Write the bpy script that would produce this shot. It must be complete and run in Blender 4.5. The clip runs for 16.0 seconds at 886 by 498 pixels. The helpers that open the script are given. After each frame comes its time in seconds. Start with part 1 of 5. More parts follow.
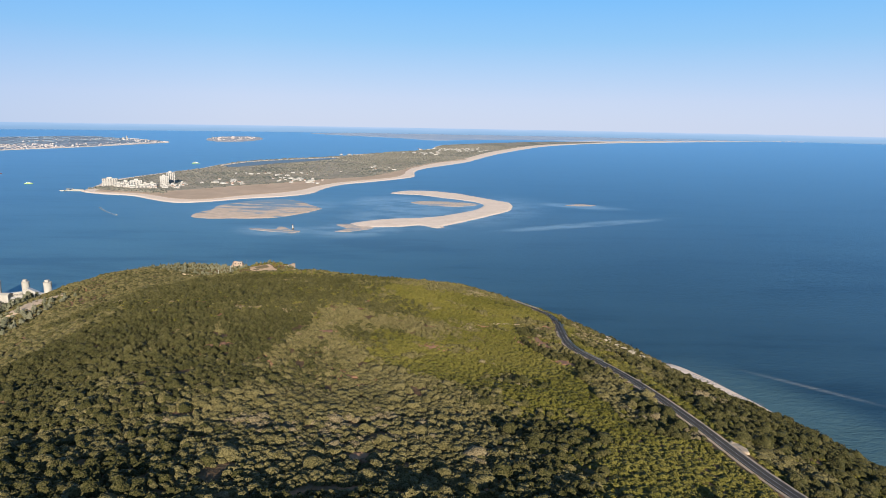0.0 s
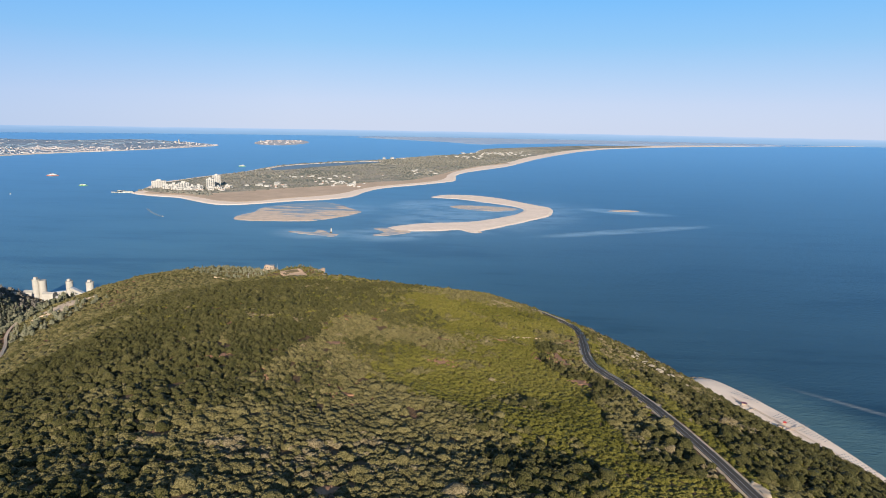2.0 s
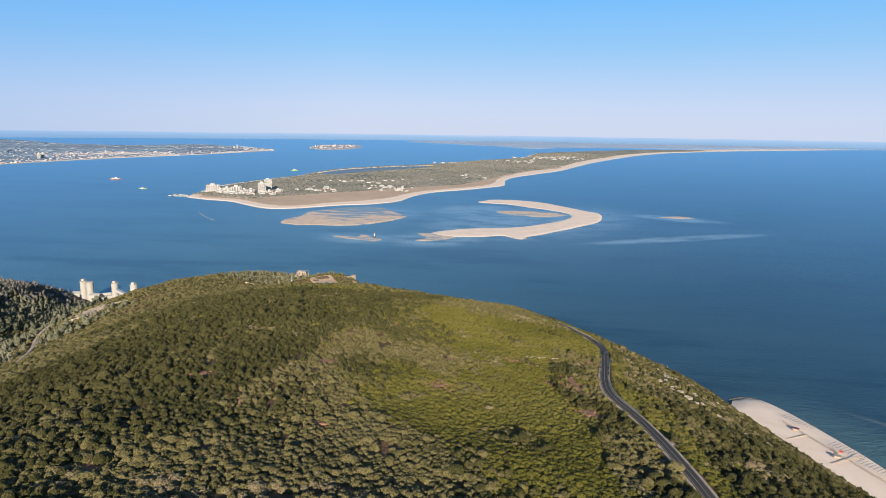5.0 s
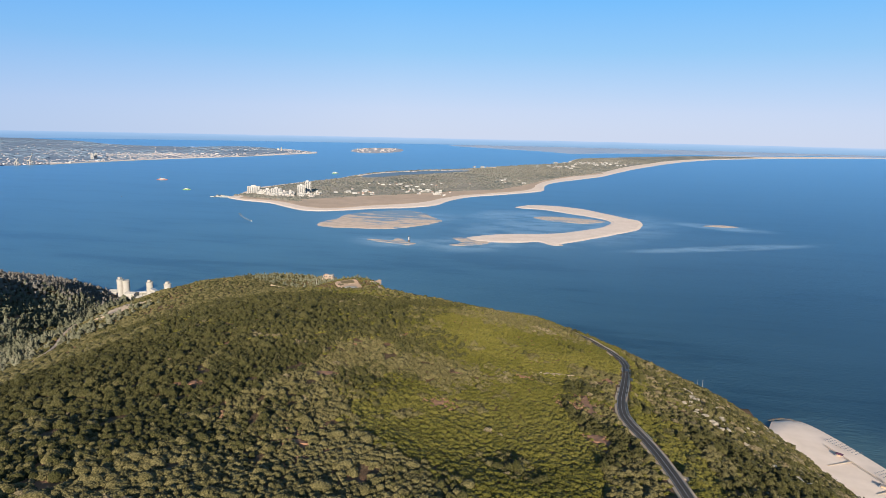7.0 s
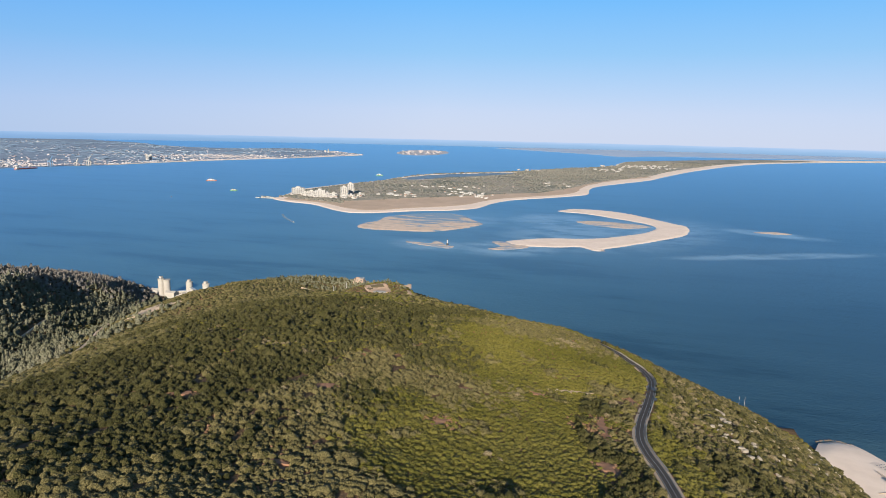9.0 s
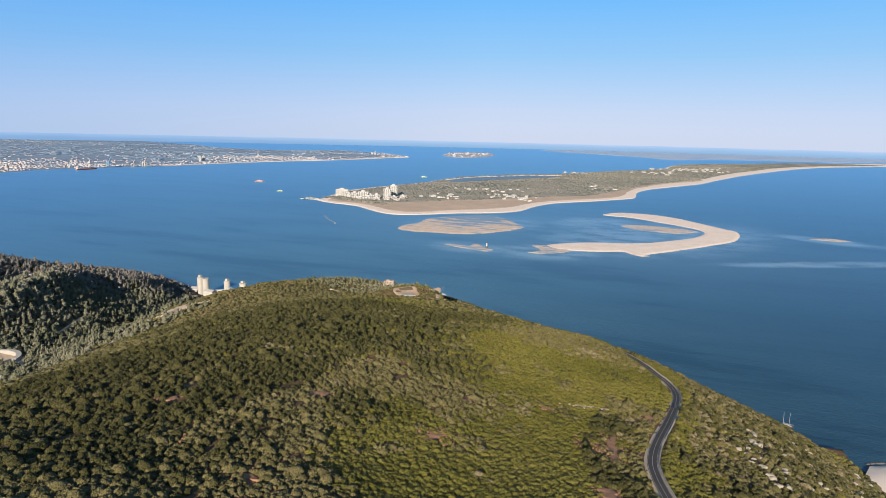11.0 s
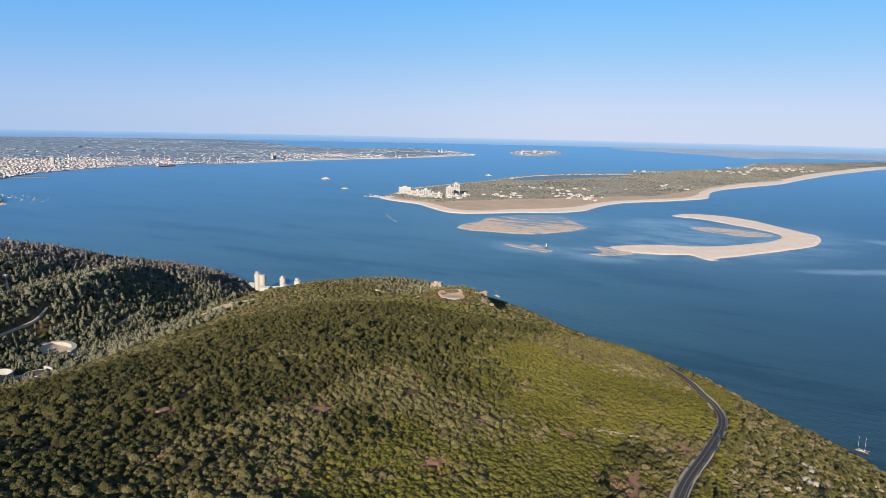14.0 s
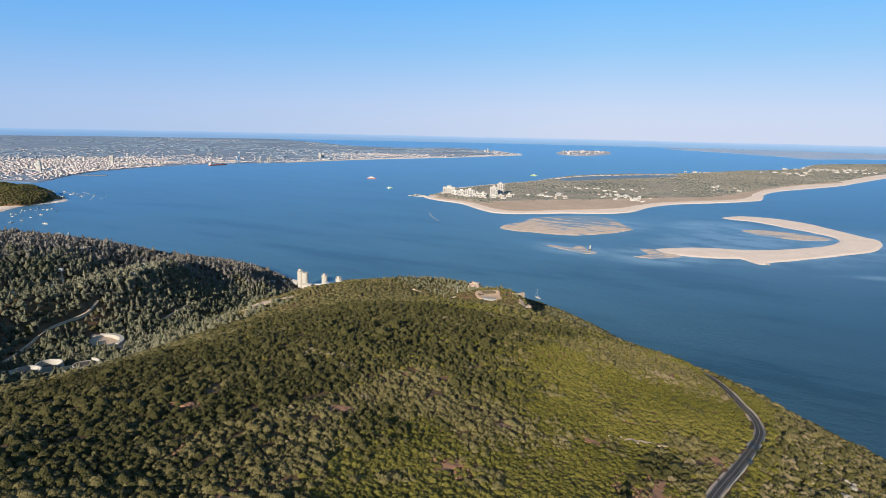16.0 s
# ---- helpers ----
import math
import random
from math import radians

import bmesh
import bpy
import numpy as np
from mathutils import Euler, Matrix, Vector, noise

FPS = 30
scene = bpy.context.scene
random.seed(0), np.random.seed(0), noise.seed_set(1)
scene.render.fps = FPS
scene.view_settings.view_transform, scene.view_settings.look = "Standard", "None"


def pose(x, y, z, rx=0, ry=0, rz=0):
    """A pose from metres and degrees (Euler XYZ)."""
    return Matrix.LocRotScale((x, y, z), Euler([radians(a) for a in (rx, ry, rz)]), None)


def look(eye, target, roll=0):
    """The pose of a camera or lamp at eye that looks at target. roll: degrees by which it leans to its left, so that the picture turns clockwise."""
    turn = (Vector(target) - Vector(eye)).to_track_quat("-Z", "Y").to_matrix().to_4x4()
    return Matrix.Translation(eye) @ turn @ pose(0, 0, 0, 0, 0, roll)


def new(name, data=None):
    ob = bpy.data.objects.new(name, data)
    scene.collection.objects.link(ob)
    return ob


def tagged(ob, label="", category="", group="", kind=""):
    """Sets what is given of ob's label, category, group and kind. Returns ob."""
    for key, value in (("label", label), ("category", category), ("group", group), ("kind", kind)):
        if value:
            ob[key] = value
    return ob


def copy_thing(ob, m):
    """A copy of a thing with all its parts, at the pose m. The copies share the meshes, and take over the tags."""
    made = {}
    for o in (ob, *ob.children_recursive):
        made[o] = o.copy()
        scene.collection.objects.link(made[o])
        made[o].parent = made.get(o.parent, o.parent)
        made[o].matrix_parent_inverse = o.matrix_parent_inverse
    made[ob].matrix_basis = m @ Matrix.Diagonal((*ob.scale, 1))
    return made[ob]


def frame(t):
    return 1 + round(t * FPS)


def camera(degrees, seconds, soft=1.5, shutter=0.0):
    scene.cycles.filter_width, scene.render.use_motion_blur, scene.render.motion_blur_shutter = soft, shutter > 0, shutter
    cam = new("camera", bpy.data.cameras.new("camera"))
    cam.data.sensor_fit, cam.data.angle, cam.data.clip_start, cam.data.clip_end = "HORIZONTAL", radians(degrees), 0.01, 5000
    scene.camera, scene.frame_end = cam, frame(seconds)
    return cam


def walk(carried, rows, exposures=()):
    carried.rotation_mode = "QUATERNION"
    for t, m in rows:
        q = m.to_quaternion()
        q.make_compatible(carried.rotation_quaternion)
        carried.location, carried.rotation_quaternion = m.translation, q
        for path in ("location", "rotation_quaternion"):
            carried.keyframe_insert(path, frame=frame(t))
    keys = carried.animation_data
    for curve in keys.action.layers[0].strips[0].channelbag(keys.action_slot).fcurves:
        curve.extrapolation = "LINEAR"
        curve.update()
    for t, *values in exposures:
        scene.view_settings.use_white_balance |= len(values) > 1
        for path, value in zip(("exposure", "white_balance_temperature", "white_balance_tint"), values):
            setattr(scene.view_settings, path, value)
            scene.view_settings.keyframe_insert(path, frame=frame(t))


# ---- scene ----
# A coast at about a quarter of its true size, so that the far shores lie within the lens's reach.
cam = camera(69.6, 16.0, 0.15)
PATH = [
    (0, (-0.62, 0.523, 85.908), (-0.626, 2.485, 85.519), 1.0),
    (0.5, (0.473, 1.543, 85.939), (0.434, 3.506, 85.555), 1.0),
    (1, (1.553, 2.668, 86.059), (1.48, 4.63, 85.676), 1.0),
    (1.5, (2.671, 3.779, 86.129), (2.564, 5.739, 85.748), 1.0),
    (2, (3.796, 4.935, 86.177), (3.655, 6.893, 85.797), 1.0),
    (2.5, (4.896, 6.082, 86.234), (4.722, 8.039, 85.856), 1.0),
    (3, (5.994, 7.263, 86.3), (5.786, 9.216, 85.924), 1.1),
    (3.5, (7.029, 8.405, 86.377), (6.792, 10.356, 86.004), 1.1),
    (4, (8.097, 9.626, 86.406), (7.832, 11.574, 86.035), 1.1),
    (4.2, (8.545, 10.154, 86.41), (8.27, 12.1, 86.039), 1.0),
    (6.3, (12.627, 16.02, 86.161), (12.256, 17.951, 85.798), 1.1),
    (6.5, (13.009, 16.516, 86.159), (12.62, 18.444, 85.798), 1.2),
    (7, (13.945, 17.733, 86.235), (13.517, 19.653, 85.876), 1.2),
    (7.5, (14.865, 19.016, 86.367), (14.403, 20.928, 86.008), 1.3),
    (8, (15.867, 20.3, 86.458), (15.37, 22.204, 86.101), 1.3),
    (8.5, (16.754, 21.589, 86.54), (16.223, 23.484, 86.183), 1.3),
    (9, (17.617, 22.908, 86.557), (17.053, 24.793, 86.202), 1.3),
    (9.2, (18.017, 23.439, 86.531), (17.44, 25.321, 86.179), 1.3),
    (11.3, (22.036, 29.62, 86.156), (21.318, 31.453, 85.802), 1.2),
    (11.5, (22.294, 30.222, 86.179), (21.566, 32.05, 85.823), 1.1),
    (12, (22.962, 31.713, 86.291), (22.2, 33.528, 85.935), 1.1),
    (12.5, (23.655, 33.18, 86.431), (22.86, 34.98, 86.074), 1.1),
    (13, (24.297, 34.587, 86.534), (23.47, 36.373, 86.175), 1.2),
    (13.5, (24.825, 35.777, 86.579), (23.967, 37.547, 86.219), 1.2),
    (14, (25.449, 36.789, 86.614), (24.558, 38.542, 86.252), 1.2),
    (14.5, (26.179, 37.472, 86.672), (25.257, 39.209, 86.31), 1.2),
    (15, (26.77, 37.92, 86.711), (25.816, 39.64, 86.348), 1.3),
    (15.5, (27.167, 38.34, 86.718), (26.18, 40.041, 86.354), 1.3),
    (16, (27.393, 38.636, 86.756), (26.378, 40.32, 86.39), 1.2),
]
walk(cam, [(t, look(eye, target, roll)) for t, eye, target, roll in PATH], exposures=[(0.0, 0.8), (16.0, 0.8)])

# ---- light ----
SUN_ELEV, SUN_AZ = 18.9, 170.0      # degrees; azimuth clockwise from +y
world = bpy.data.worlds.new("sky")
scene.world = world
world.use_nodes = True
wn, wl = world.node_tree.nodes, world.node_tree.links
sky = wn.new("ShaderNodeTexSky")
sky.sky_type, sky.sun_disc = "NISHITA", False
sky.sun_elevation, sky.sun_rotation = radians(SUN_ELEV), radians(SUN_AZ)
sky.altitude, sky.air_density, sky.dust_density, sky.ozone_density = 300, 1.0, 0.6, 2.5
thin = wn.new("ShaderNodeMix")             # the clear air of a dry evening: a bluer dome over a pale rim
thin.data_type, thin.blend_type = "RGBA", "MIX"
way = wn.new("ShaderNodeTexCoord")
up = wn.new("ShaderNodeSeparateXYZ")
rim = wn.new("ShaderNodeValToRGB")
wl.new(way.outputs["Generated"], up.inputs[0])
wl.new(up.outputs[2], rim.inputs[0])
stops = ((0.0, (0.36, 0.41, 0.53)), (0.035, (0.33, 0.395, 0.54)), (0.12, (0.172, 0.34, 0.55)), (0.215, (0.075, 0.285, 0.59)), (0.5, (0.068, 0.145, 0.265)), (1.0, (0.055, 0.085, 0.14)))
while len(rim.color_ramp.elements) < len(stops):
    rim.color_ramp.elements.new(0.5)
for el, (p, c) in zip(rim.color_ramp.elements, stops):
    el.position, el.color = p, (*c, 1)
dim = wn.new("ShaderNodeMix")
dim.data_type, dim.blend_type = "RGBA", "MULTIPLY"
dim.inputs[0].default_value = 1.0
dim.inputs[7].default_value = (0.06, 0.06, 0.06, 1)
wl.new(sky.outputs[0], dim.inputs[6])
thin.inputs[0].default_value = 0.9
wl.new(dim.outputs[2], thin.inputs[6])
west = wn.new("ShaderNodeMapRange")        # the sky deepens away from the point opposite the sun
west.inputs[1].default_value, west.inputs[2].default_value = -0.3, -0.95
wl.new(up.outputs[0], west.inputs[0])
deeper = wn.new("ShaderNodeMix")
deeper.data_type, deeper.blend_type = "RGBA", "MULTIPLY"
deeper.inputs[7].default_value = (0.64, 0.80, 0.95, 1)
wl.new(west.outputs[0], deeper.inputs[0])
wl.new(rim.outputs[0], deeper.inputs[6])
wl.new(deeper.outputs[2], thin.inputs[7])
wl.new(thin.outputs[2], wn["Background"].inputs[0])
wn["Background"].inputs[1].default_value = 1.0
sun_data = bpy.data.lights.new("sun", "SUN")
sun_data.energy, sun_data.angle, sun_data.color = 5.0, radians(0.5), (1.0, 0.89, 0.75)
sun = new("sun", sun_data)
sun_way = Vector((-math.sin(radians(SUN_AZ)) * math.cos(radians(SUN_ELEV)), -math.cos(radians(SUN_AZ)) * math.cos(radians(SUN_ELEV)), -math.sin(radians(SUN_ELEV))))
sun.matrix_world = look((0, -200, 400), Vector((0, -200, 400)) + sun_way)

# ---- materials ----
class Nodes:
    """A node material with a Principled surface, and short calls to wire it."""

    def __init__(self, name, rough=0.9, metal=0.0, spec=0.2):
        self.m = bpy.data.materials.new(name)
        self.m.use_nodes = True
        self.t = self.m.node_tree
        self.b = self.t.nodes["Principled BSDF"]
        self.b.inputs["Roughness"].default_value = rough
        self.b.inputs["Metallic"].default_value = metal
        self.b.inputs["Specular IOR Level"].default_value = spec
        self.geo = self.t.nodes.new("ShaderNodeNewGeometry")
        self.pos = self.geo.outputs["Position"]

    def put(self, kind, *ins, operation="", use_clamp=False):
        n = self.t.nodes.new(kind)
        if operation:
            n.operation = operation
        if use_clamp:
            n.use_clamp = True
        for i, v in enumerate(ins):
            if v is None:
                continue
            if hasattr(v, "is_output"):
                self.t.links.new(v, n.inputs[i])
            else:
                n.inputs[i].default_value = v
        return n

    def noise(self, scale, detail=4.0, rough=0.55, at=None, stretch=None):
        at = at or self.pos
        if stretch:
            at = self.put("ShaderNodeVectorMath", at, stretch, operation="MULTIPLY").outputs[0]
        n = self.put("ShaderNodeTexNoise")
        self.t.links.new(at, n.inputs["Vector"])
        n.inputs["Scale"].default_value, n.inputs["Detail"].default_value, n.inputs["Roughness"].default_value = scale, detail, rough
        return n.outputs[0]

    def ramp(self, value, *stops):
        n = self.t.nodes.new("ShaderNodeValToRGB")
        self.t.links.new(value, n.inputs[0])
        e = n.color_ramp.elements
        while len(e) < len(stops):
            e.new(0.5)
        for el, (p, c) in zip(e, stops):
            el.position, el.color = p, (*c, 1) if len(c) == 3 else c
        return n.outputs[0]

    def math(self, op, a, b=0.0, clamp=False):
        return self.put("ShaderNodeMath", a, b, operation=op, use_clamp=clamp).outputs[0]

    def span(self, value, a, b, lo=0.0, hi=1.0):
        n = self.put("ShaderNodeMapRange", value, a, b, lo, hi)
        n.interpolation_type = "SMOOTHSTEP"
        return n.outputs[0]

    def mix(self, f, a, b):
        n = self.t.nodes.new("ShaderNodeMix")
        n.data_type = "RGBA"
        for i, v in ((0, f), (6, a), (7, b)):
            if hasattr(v, "is_output"):
                self.t.links.new(v, n.inputs[i])
            else:
                n.inputs[i].default_value = (*v, 1) if isinstance(v, tuple) else v
        return n.outputs[2]

    def colour(self, c):
        if hasattr(c, "is_output"):
            self.t.links.new(c, self.b.inputs["Base Color"])
        else:
            self.b.inputs["Base Color"].default_value = (*c, 1)

    def bump(self, height, strength, distance):
        n = self.t.nodes.new("ShaderNodeBump")
        n.inputs["Strength"].default_value, n.inputs["Distance"].default_value = strength, distance
        self.t.links.new(height, n.inputs["Height"])
        self.t.links.new(n.outputs[0], self.b.inputs["Normal"])


def plain(name, c, c2=None, scale=1.0, rough=0.85, bump=0.0, metal=0.0, spec=0.2):
    """Two close tones over coarse and fine noise, with fine relief."""
    k = Nodes(name, rough, metal, spec)
    c2 = c2 or tuple(v * 0.8 for v in c)
    coarse, fine = k.noise(scale * 0.25, 3), k.noise(scale, 5, 0.65)
    f = k.math("ADD", k.math("MULTIPLY", coarse, 0.6), k.math("MULTIPLY", fine, 0.4))
    k.colour(k.ramp(f, (0.3, c2), (0.68, c)))
    if bump:
        k.bump(fine, bump, 0.3 / scale)
    return k.m


def leafy(name, *tones, patch=0.03, fine=5.0, spread=0.5, clump=1.2, mottle=0.95):
    """Foliage: a tone for each clump and leaf spray, shifted over wide patches, with leaf-sized mottling that also
    paints dark gaps between leaves.
    """
    k = Nodes(name, 0.8, 0.0, 0.15)
    k.b.inputs["Diffuse Roughness"].default_value = 1.0
    spray = k.geo.outputs["Random Per Island"]
    cell = k.put("ShaderNodeTexVoronoi")
    k.t.links.new(k.pos, cell.inputs["Vector"])
    cell.inputs["Scale"].default_value = clump
    each = k.put("ShaderNodeSeparateColor", cell.outputs["Color"]).outputs[0]
    wide, leaf = k.noise(patch, 3, 0.6), k.noise(fine, 2, 0.6)
    f = k.math("ADD", k.math("MULTIPLY", each, spread * 0.62), k.math("MULTIPLY", spray, spread * 0.38))
    f = k.math("ADD", f, k.math("MULTIPLY", k.span(wide, 0.3, 0.7), 1 - spread))
    f = k.math("ADD", f, k.math("MULTIPLY", k.math("SUBTRACT", k.span(leaf, 0.38, 0.62), 0.5), mottle), clamp=True)
    n = len(tones) - 1
    k.colour(k.ramp(f, *[(i / n, c) for i, c in enumerate(tones)]))
    lobe = k.put("ShaderNodeTexVoronoi")
    k.t.links.new(k.pos, lobe.inputs["Vector"])
    lobe.inputs["Scale"].default_value = fine * 0.75
    k.bump(k.math("SUBTRACT", k.math("MULTIPLY", leaf, 0.5), lobe.outputs["Distance"]), 0.9, 0.9 / fine)
    return k.m


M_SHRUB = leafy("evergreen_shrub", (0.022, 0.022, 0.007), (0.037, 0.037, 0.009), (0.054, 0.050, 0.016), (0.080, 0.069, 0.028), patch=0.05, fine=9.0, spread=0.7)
M_HEATH = leafy("low_heath", (0.052, 0.050, 0.008), (0.074, 0.070, 0.010), (0.096, 0.087, 0.016), (0.133, 0.114, 0.029), patch=0.05, fine=9.0, spread=0.45)
M_DRY = leafy("dry_shrub", (0.081, 0.062, 0.033), (0.114, 0.091, 0.049), (0.150, 0.120, 0.068), (0.195, 0.156, 0.091), fine=8.0)
M_OLIVE = leafy("olive_shrub", (0.051, 0.046, 0.017), (0.075, 0.065, 0.025), (0.103, 0.088, 0.035), (0.148, 0.124, 0.055), patch=0.08, fine=9.0, spread=0.75)
M_RUST = leafy("dead_shrub", (0.10, 0.060, 0.034), (0.15, 0.085, 0.048), (0.20, 0.115, 0.065), (0.25, 0.160, 0.10), fine=12.0)
# needle tones with some haze painted in: more blue, less contrast
M_PINE = leafy("pine_needles", (0.066, 0.070, 0.041), (0.103, 0.106, 0.066), (0.149, 0.145, 0.097), (0.207, 0.193, 0.138), patch=0.02, fine=3.5, clump=0.45, spread=0.45, mottle=0.3)
# greyer needles for the far ridge, partly imitating its haze by colour
M_GREYPINE = leafy("grey_pine", (0.097, 0.090, 0.074), (0.136, 0.124, 0.106), (0.176, 0.160, 0.140), (0.221, 0.200, 0.178), patch=0.02, fine=3.5, clump=0.45, spread=0.5, mottle=0.35)
M_COASTWOOD = leafy("coast_wood", (0.086, 0.088, 0.076), (0.116, 0.115, 0.097), (0.146, 0.140, 0.118), (0.180, 0.167, 0.142), patch=0.006, fine=0.5, clump=0.1, mottle=0.5)
M_SAND = plain("sand", (0.74, 0.605, 0.50), (0.64, 0.51, 0.41), 0.3, 0.95, 0.08)
k = Nodes("tidal_sand", 0.55, 0.0, 0.3)
far_side = k.span(k.put("ShaderNodeSeparateXYZ", k.pos).outputs[1], 570.0, 690.0, -0.05, 0.15)
runnel = k.span(k.math("ADD", k.noise(0.05, 5, 0.62, stretch=(0.5, 1.8, 1.0)), far_side), 0.50, 0.60)
k.colour(k.mix(runnel, k.ramp(k.noise(0.12, 4, 0.6), (0.35, (0.52, 0.38, 0.265)), (0.65, (0.66, 0.49, 0.35))), (0.19, 0.27, 0.345)))
M_WETSAND = k.m
k = Nodes("damp_sand", 0.6, 0.0, 0.3)
runnel = k.span(k.noise(0.07, 5, 0.65, stretch=(0.5, 1.6, 1.0)), 0.5, 0.6)
k.colour(k.mix(runnel, k.ramp(k.noise(0.2, 4, 0.6), (0.35, (0.48, 0.37, 0.285)), (0.65, (0.62, 0.475, 0.35))), (0.27, 0.31, 0.35)))
M_BANK = k.m
M_DUNE = plain("dune_sand", (0.50, 0.365, 0.265), (0.38, 0.285, 0.205), 0.06, 0.95, 0.3)
M_ASPHALT = plain("asphalt", (0.092, 0.078, 0.068), (0.064, 0.056, 0.050), 1.5, 0.9, 0.1, spec=0.08)
M_PAINT = plain("road_paint", (0.42, 0.41, 0.39), (0.30, 0.29, 0.27), 2.0, 0.7)
M_CONCRETE = plain("pale_concrete", (0.385, 0.362, 0.325), (0.31, 0.29, 0.255), 0.4, 0.9, 0.15)
M_RENDER = plain("white_render", (0.42, 0.40, 0.37), (0.35, 0.335, 0.31), 0.3, 0.85)
M_TILE = plain("clay_tile", (0.42, 0.20, 0.12), (0.30, 0.15, 0.10), 0.6, 0.85)
M_GLASS = plain("dark_window", (0.04, 0.05, 0.07), (0.03, 0.04, 0.05), 0.5, 0.15, spec=0.5)
M_STONE = plain("limestone", (0.36, 0.315, 0.25), (0.24, 0.20, 0.155), 1.5, 0.9, 0.6)
M_DARKSTONE = plain("dark_boulder", (0.16, 0.135, 0.11), (0.09, 0.08, 0.07), 1.5, 0.8, 0.6)
M_EARTH = plain("red_earth", (0.34, 0.175, 0.10), (0.24, 0.13, 0.075), 1.5, 0.95, 0.5)
M_TRACK = plain("dusty_track", (0.58, 0.43, 0.30), (0.43, 0.325, 0.23), 0.5, 0.95, 0.3)
M_STEEL = plain("galvanised_steel", (0.55, 0.56, 0.57), (0.45, 0.46, 0.47), 2.0, 0.45, metal=0.6)

# ---- helpers of this scene ----
def link(name, bm, material, parent=None, label="", smooth=False):
    me = bpy.data.meshes.new(name)
    bm.normal_update()
    bm.to_mesh(me)
    bm.free()
    for m in material if isinstance(material, (list, tuple)) else [material]:
        me.materials.append(m)
    if smooth:
        me.polygons.foreach_set("use_smooth", [True] * len(me.polygons))
    ob = new(name, me)
    if parent:
        ob.parent = parent
    if label:
        ob["label"] = label
    return ob


def part(name, bm, material, parent, label="", smooth=False):
    return link(name, bm, material, parent, label, smooth)


def arrays(name, verts, faces, material, smooth=False):
    """A mesh object from arrays of vertices and of equal-sided faces."""
    me = bpy.data.meshes.new(name)
    n, k = faces.shape
    me.vertices.add(len(verts))
    me.vertices.foreach_set("co", np.ascontiguousarray(verts, dtype=np.float32).ravel())
    me.loops.add(n * k)
    me.loops.foreach_set("vertex_index", faces.astype(np.int32).ravel())
    me.polygons.add(n)
    me.polygons.foreach_set("loop_start", np.arange(0, n * k, k, dtype=np.int32))
    me.polygons.foreach_set("use_smooth", np.full(n, smooth))
    me.update(calc_edges=True)
    for m in material if isinstance(material, (list, tuple)) else [material]:
        me.materials.append(m)
    return new(name, me)


def box(bm, x0, y0, z0, x1, y1, z1, mat=0):
    v = [bm.verts.new(p) for p in ((x0, y0, z0), (x1, y0, z0), (x1, y1, z0), (x0, y1, z0), (x0, y0, z1), (x1, y0, z1), (x1, y1, z1), (x0, y1, z1))]
    for q in ((3, 2, 1, 0), (4, 5, 6, 7), (0, 1, 5, 4), (1, 2, 6, 5), (2, 3, 7, 6), (3, 0, 4, 7)):
        bm.faces.new([v[i] for i in q]).material_index = mat


def boxed(*dims):
    bm = bmesh.new()
    box(bm, *dims)
    return bm


def tube(r0, r1, z0, z1, n=20, x=0.0, y=0.0):
    bm = bmesh.new()
    bmesh.ops.create_cone(bm, cap_ends=True, segments=n, radius1=r0, radius2=r1, depth=z1 - z0, matrix=Matrix.Translation((x, y, (z0 + z1) / 2)))
    return bm


def spline(points, steps, closed=False):
    """Catmull-Rom curve through the control points."""
    p = np.array(points, float)
    n = len(p)
    out = []
    for i in range(n if closed else n - 1):
        a, b, c, d = [p[(i + k) % n] if closed else p[min(max(i + k, 0), n - 1)] for k in (-1, 0, 1, 2)]
        for s in range(steps):
            u = s / steps
            out.append(0.5 * (2 * b + (c - a) * u + (2 * a - 5 * b + 4 * c - d) * u * u + (3 * b - a - 3 * c + d) * u ** 3))
    if not closed:
        out.append(p[-1])
    return np.array(out)


def inside(poly, X, Y):
    """Which of the places lie within the outline."""
    r = np.zeros(np.shape(X), bool)
    for (x0, y0), (x1, y1) in zip(poly, np.roll(poly, -1, axis=0)):
        cross = (y0 > Y) != (y1 > Y)
        r ^= cross & (X < (x1 - x0) * (Y - y0) / (y1 - y0 + 1e-12) + x0)
    return r


def near_line(line, X, Y):
    """Distance to a polyline, and the index of the nearest piece."""
    best, idx = np.full(np.shape(X), 1e9), np.zeros(np.shape(X), int)
    for i in range(len(line) - 1):
        a, b = line[i][:2], line[i + 1][:2]
        ab = b - a
        u = np.clip(((X - a[0]) * ab[0] + (Y - a[1]) * ab[1]) / max(ab @ ab, 1e-9), 0, 1)
        d = np.hypot(X - a[0] - u * ab[0], Y - a[1] - u * ab[1])
        idx = np.where(d < best, i, idx)
        best = np.minimum(d, best)
    return best, idx


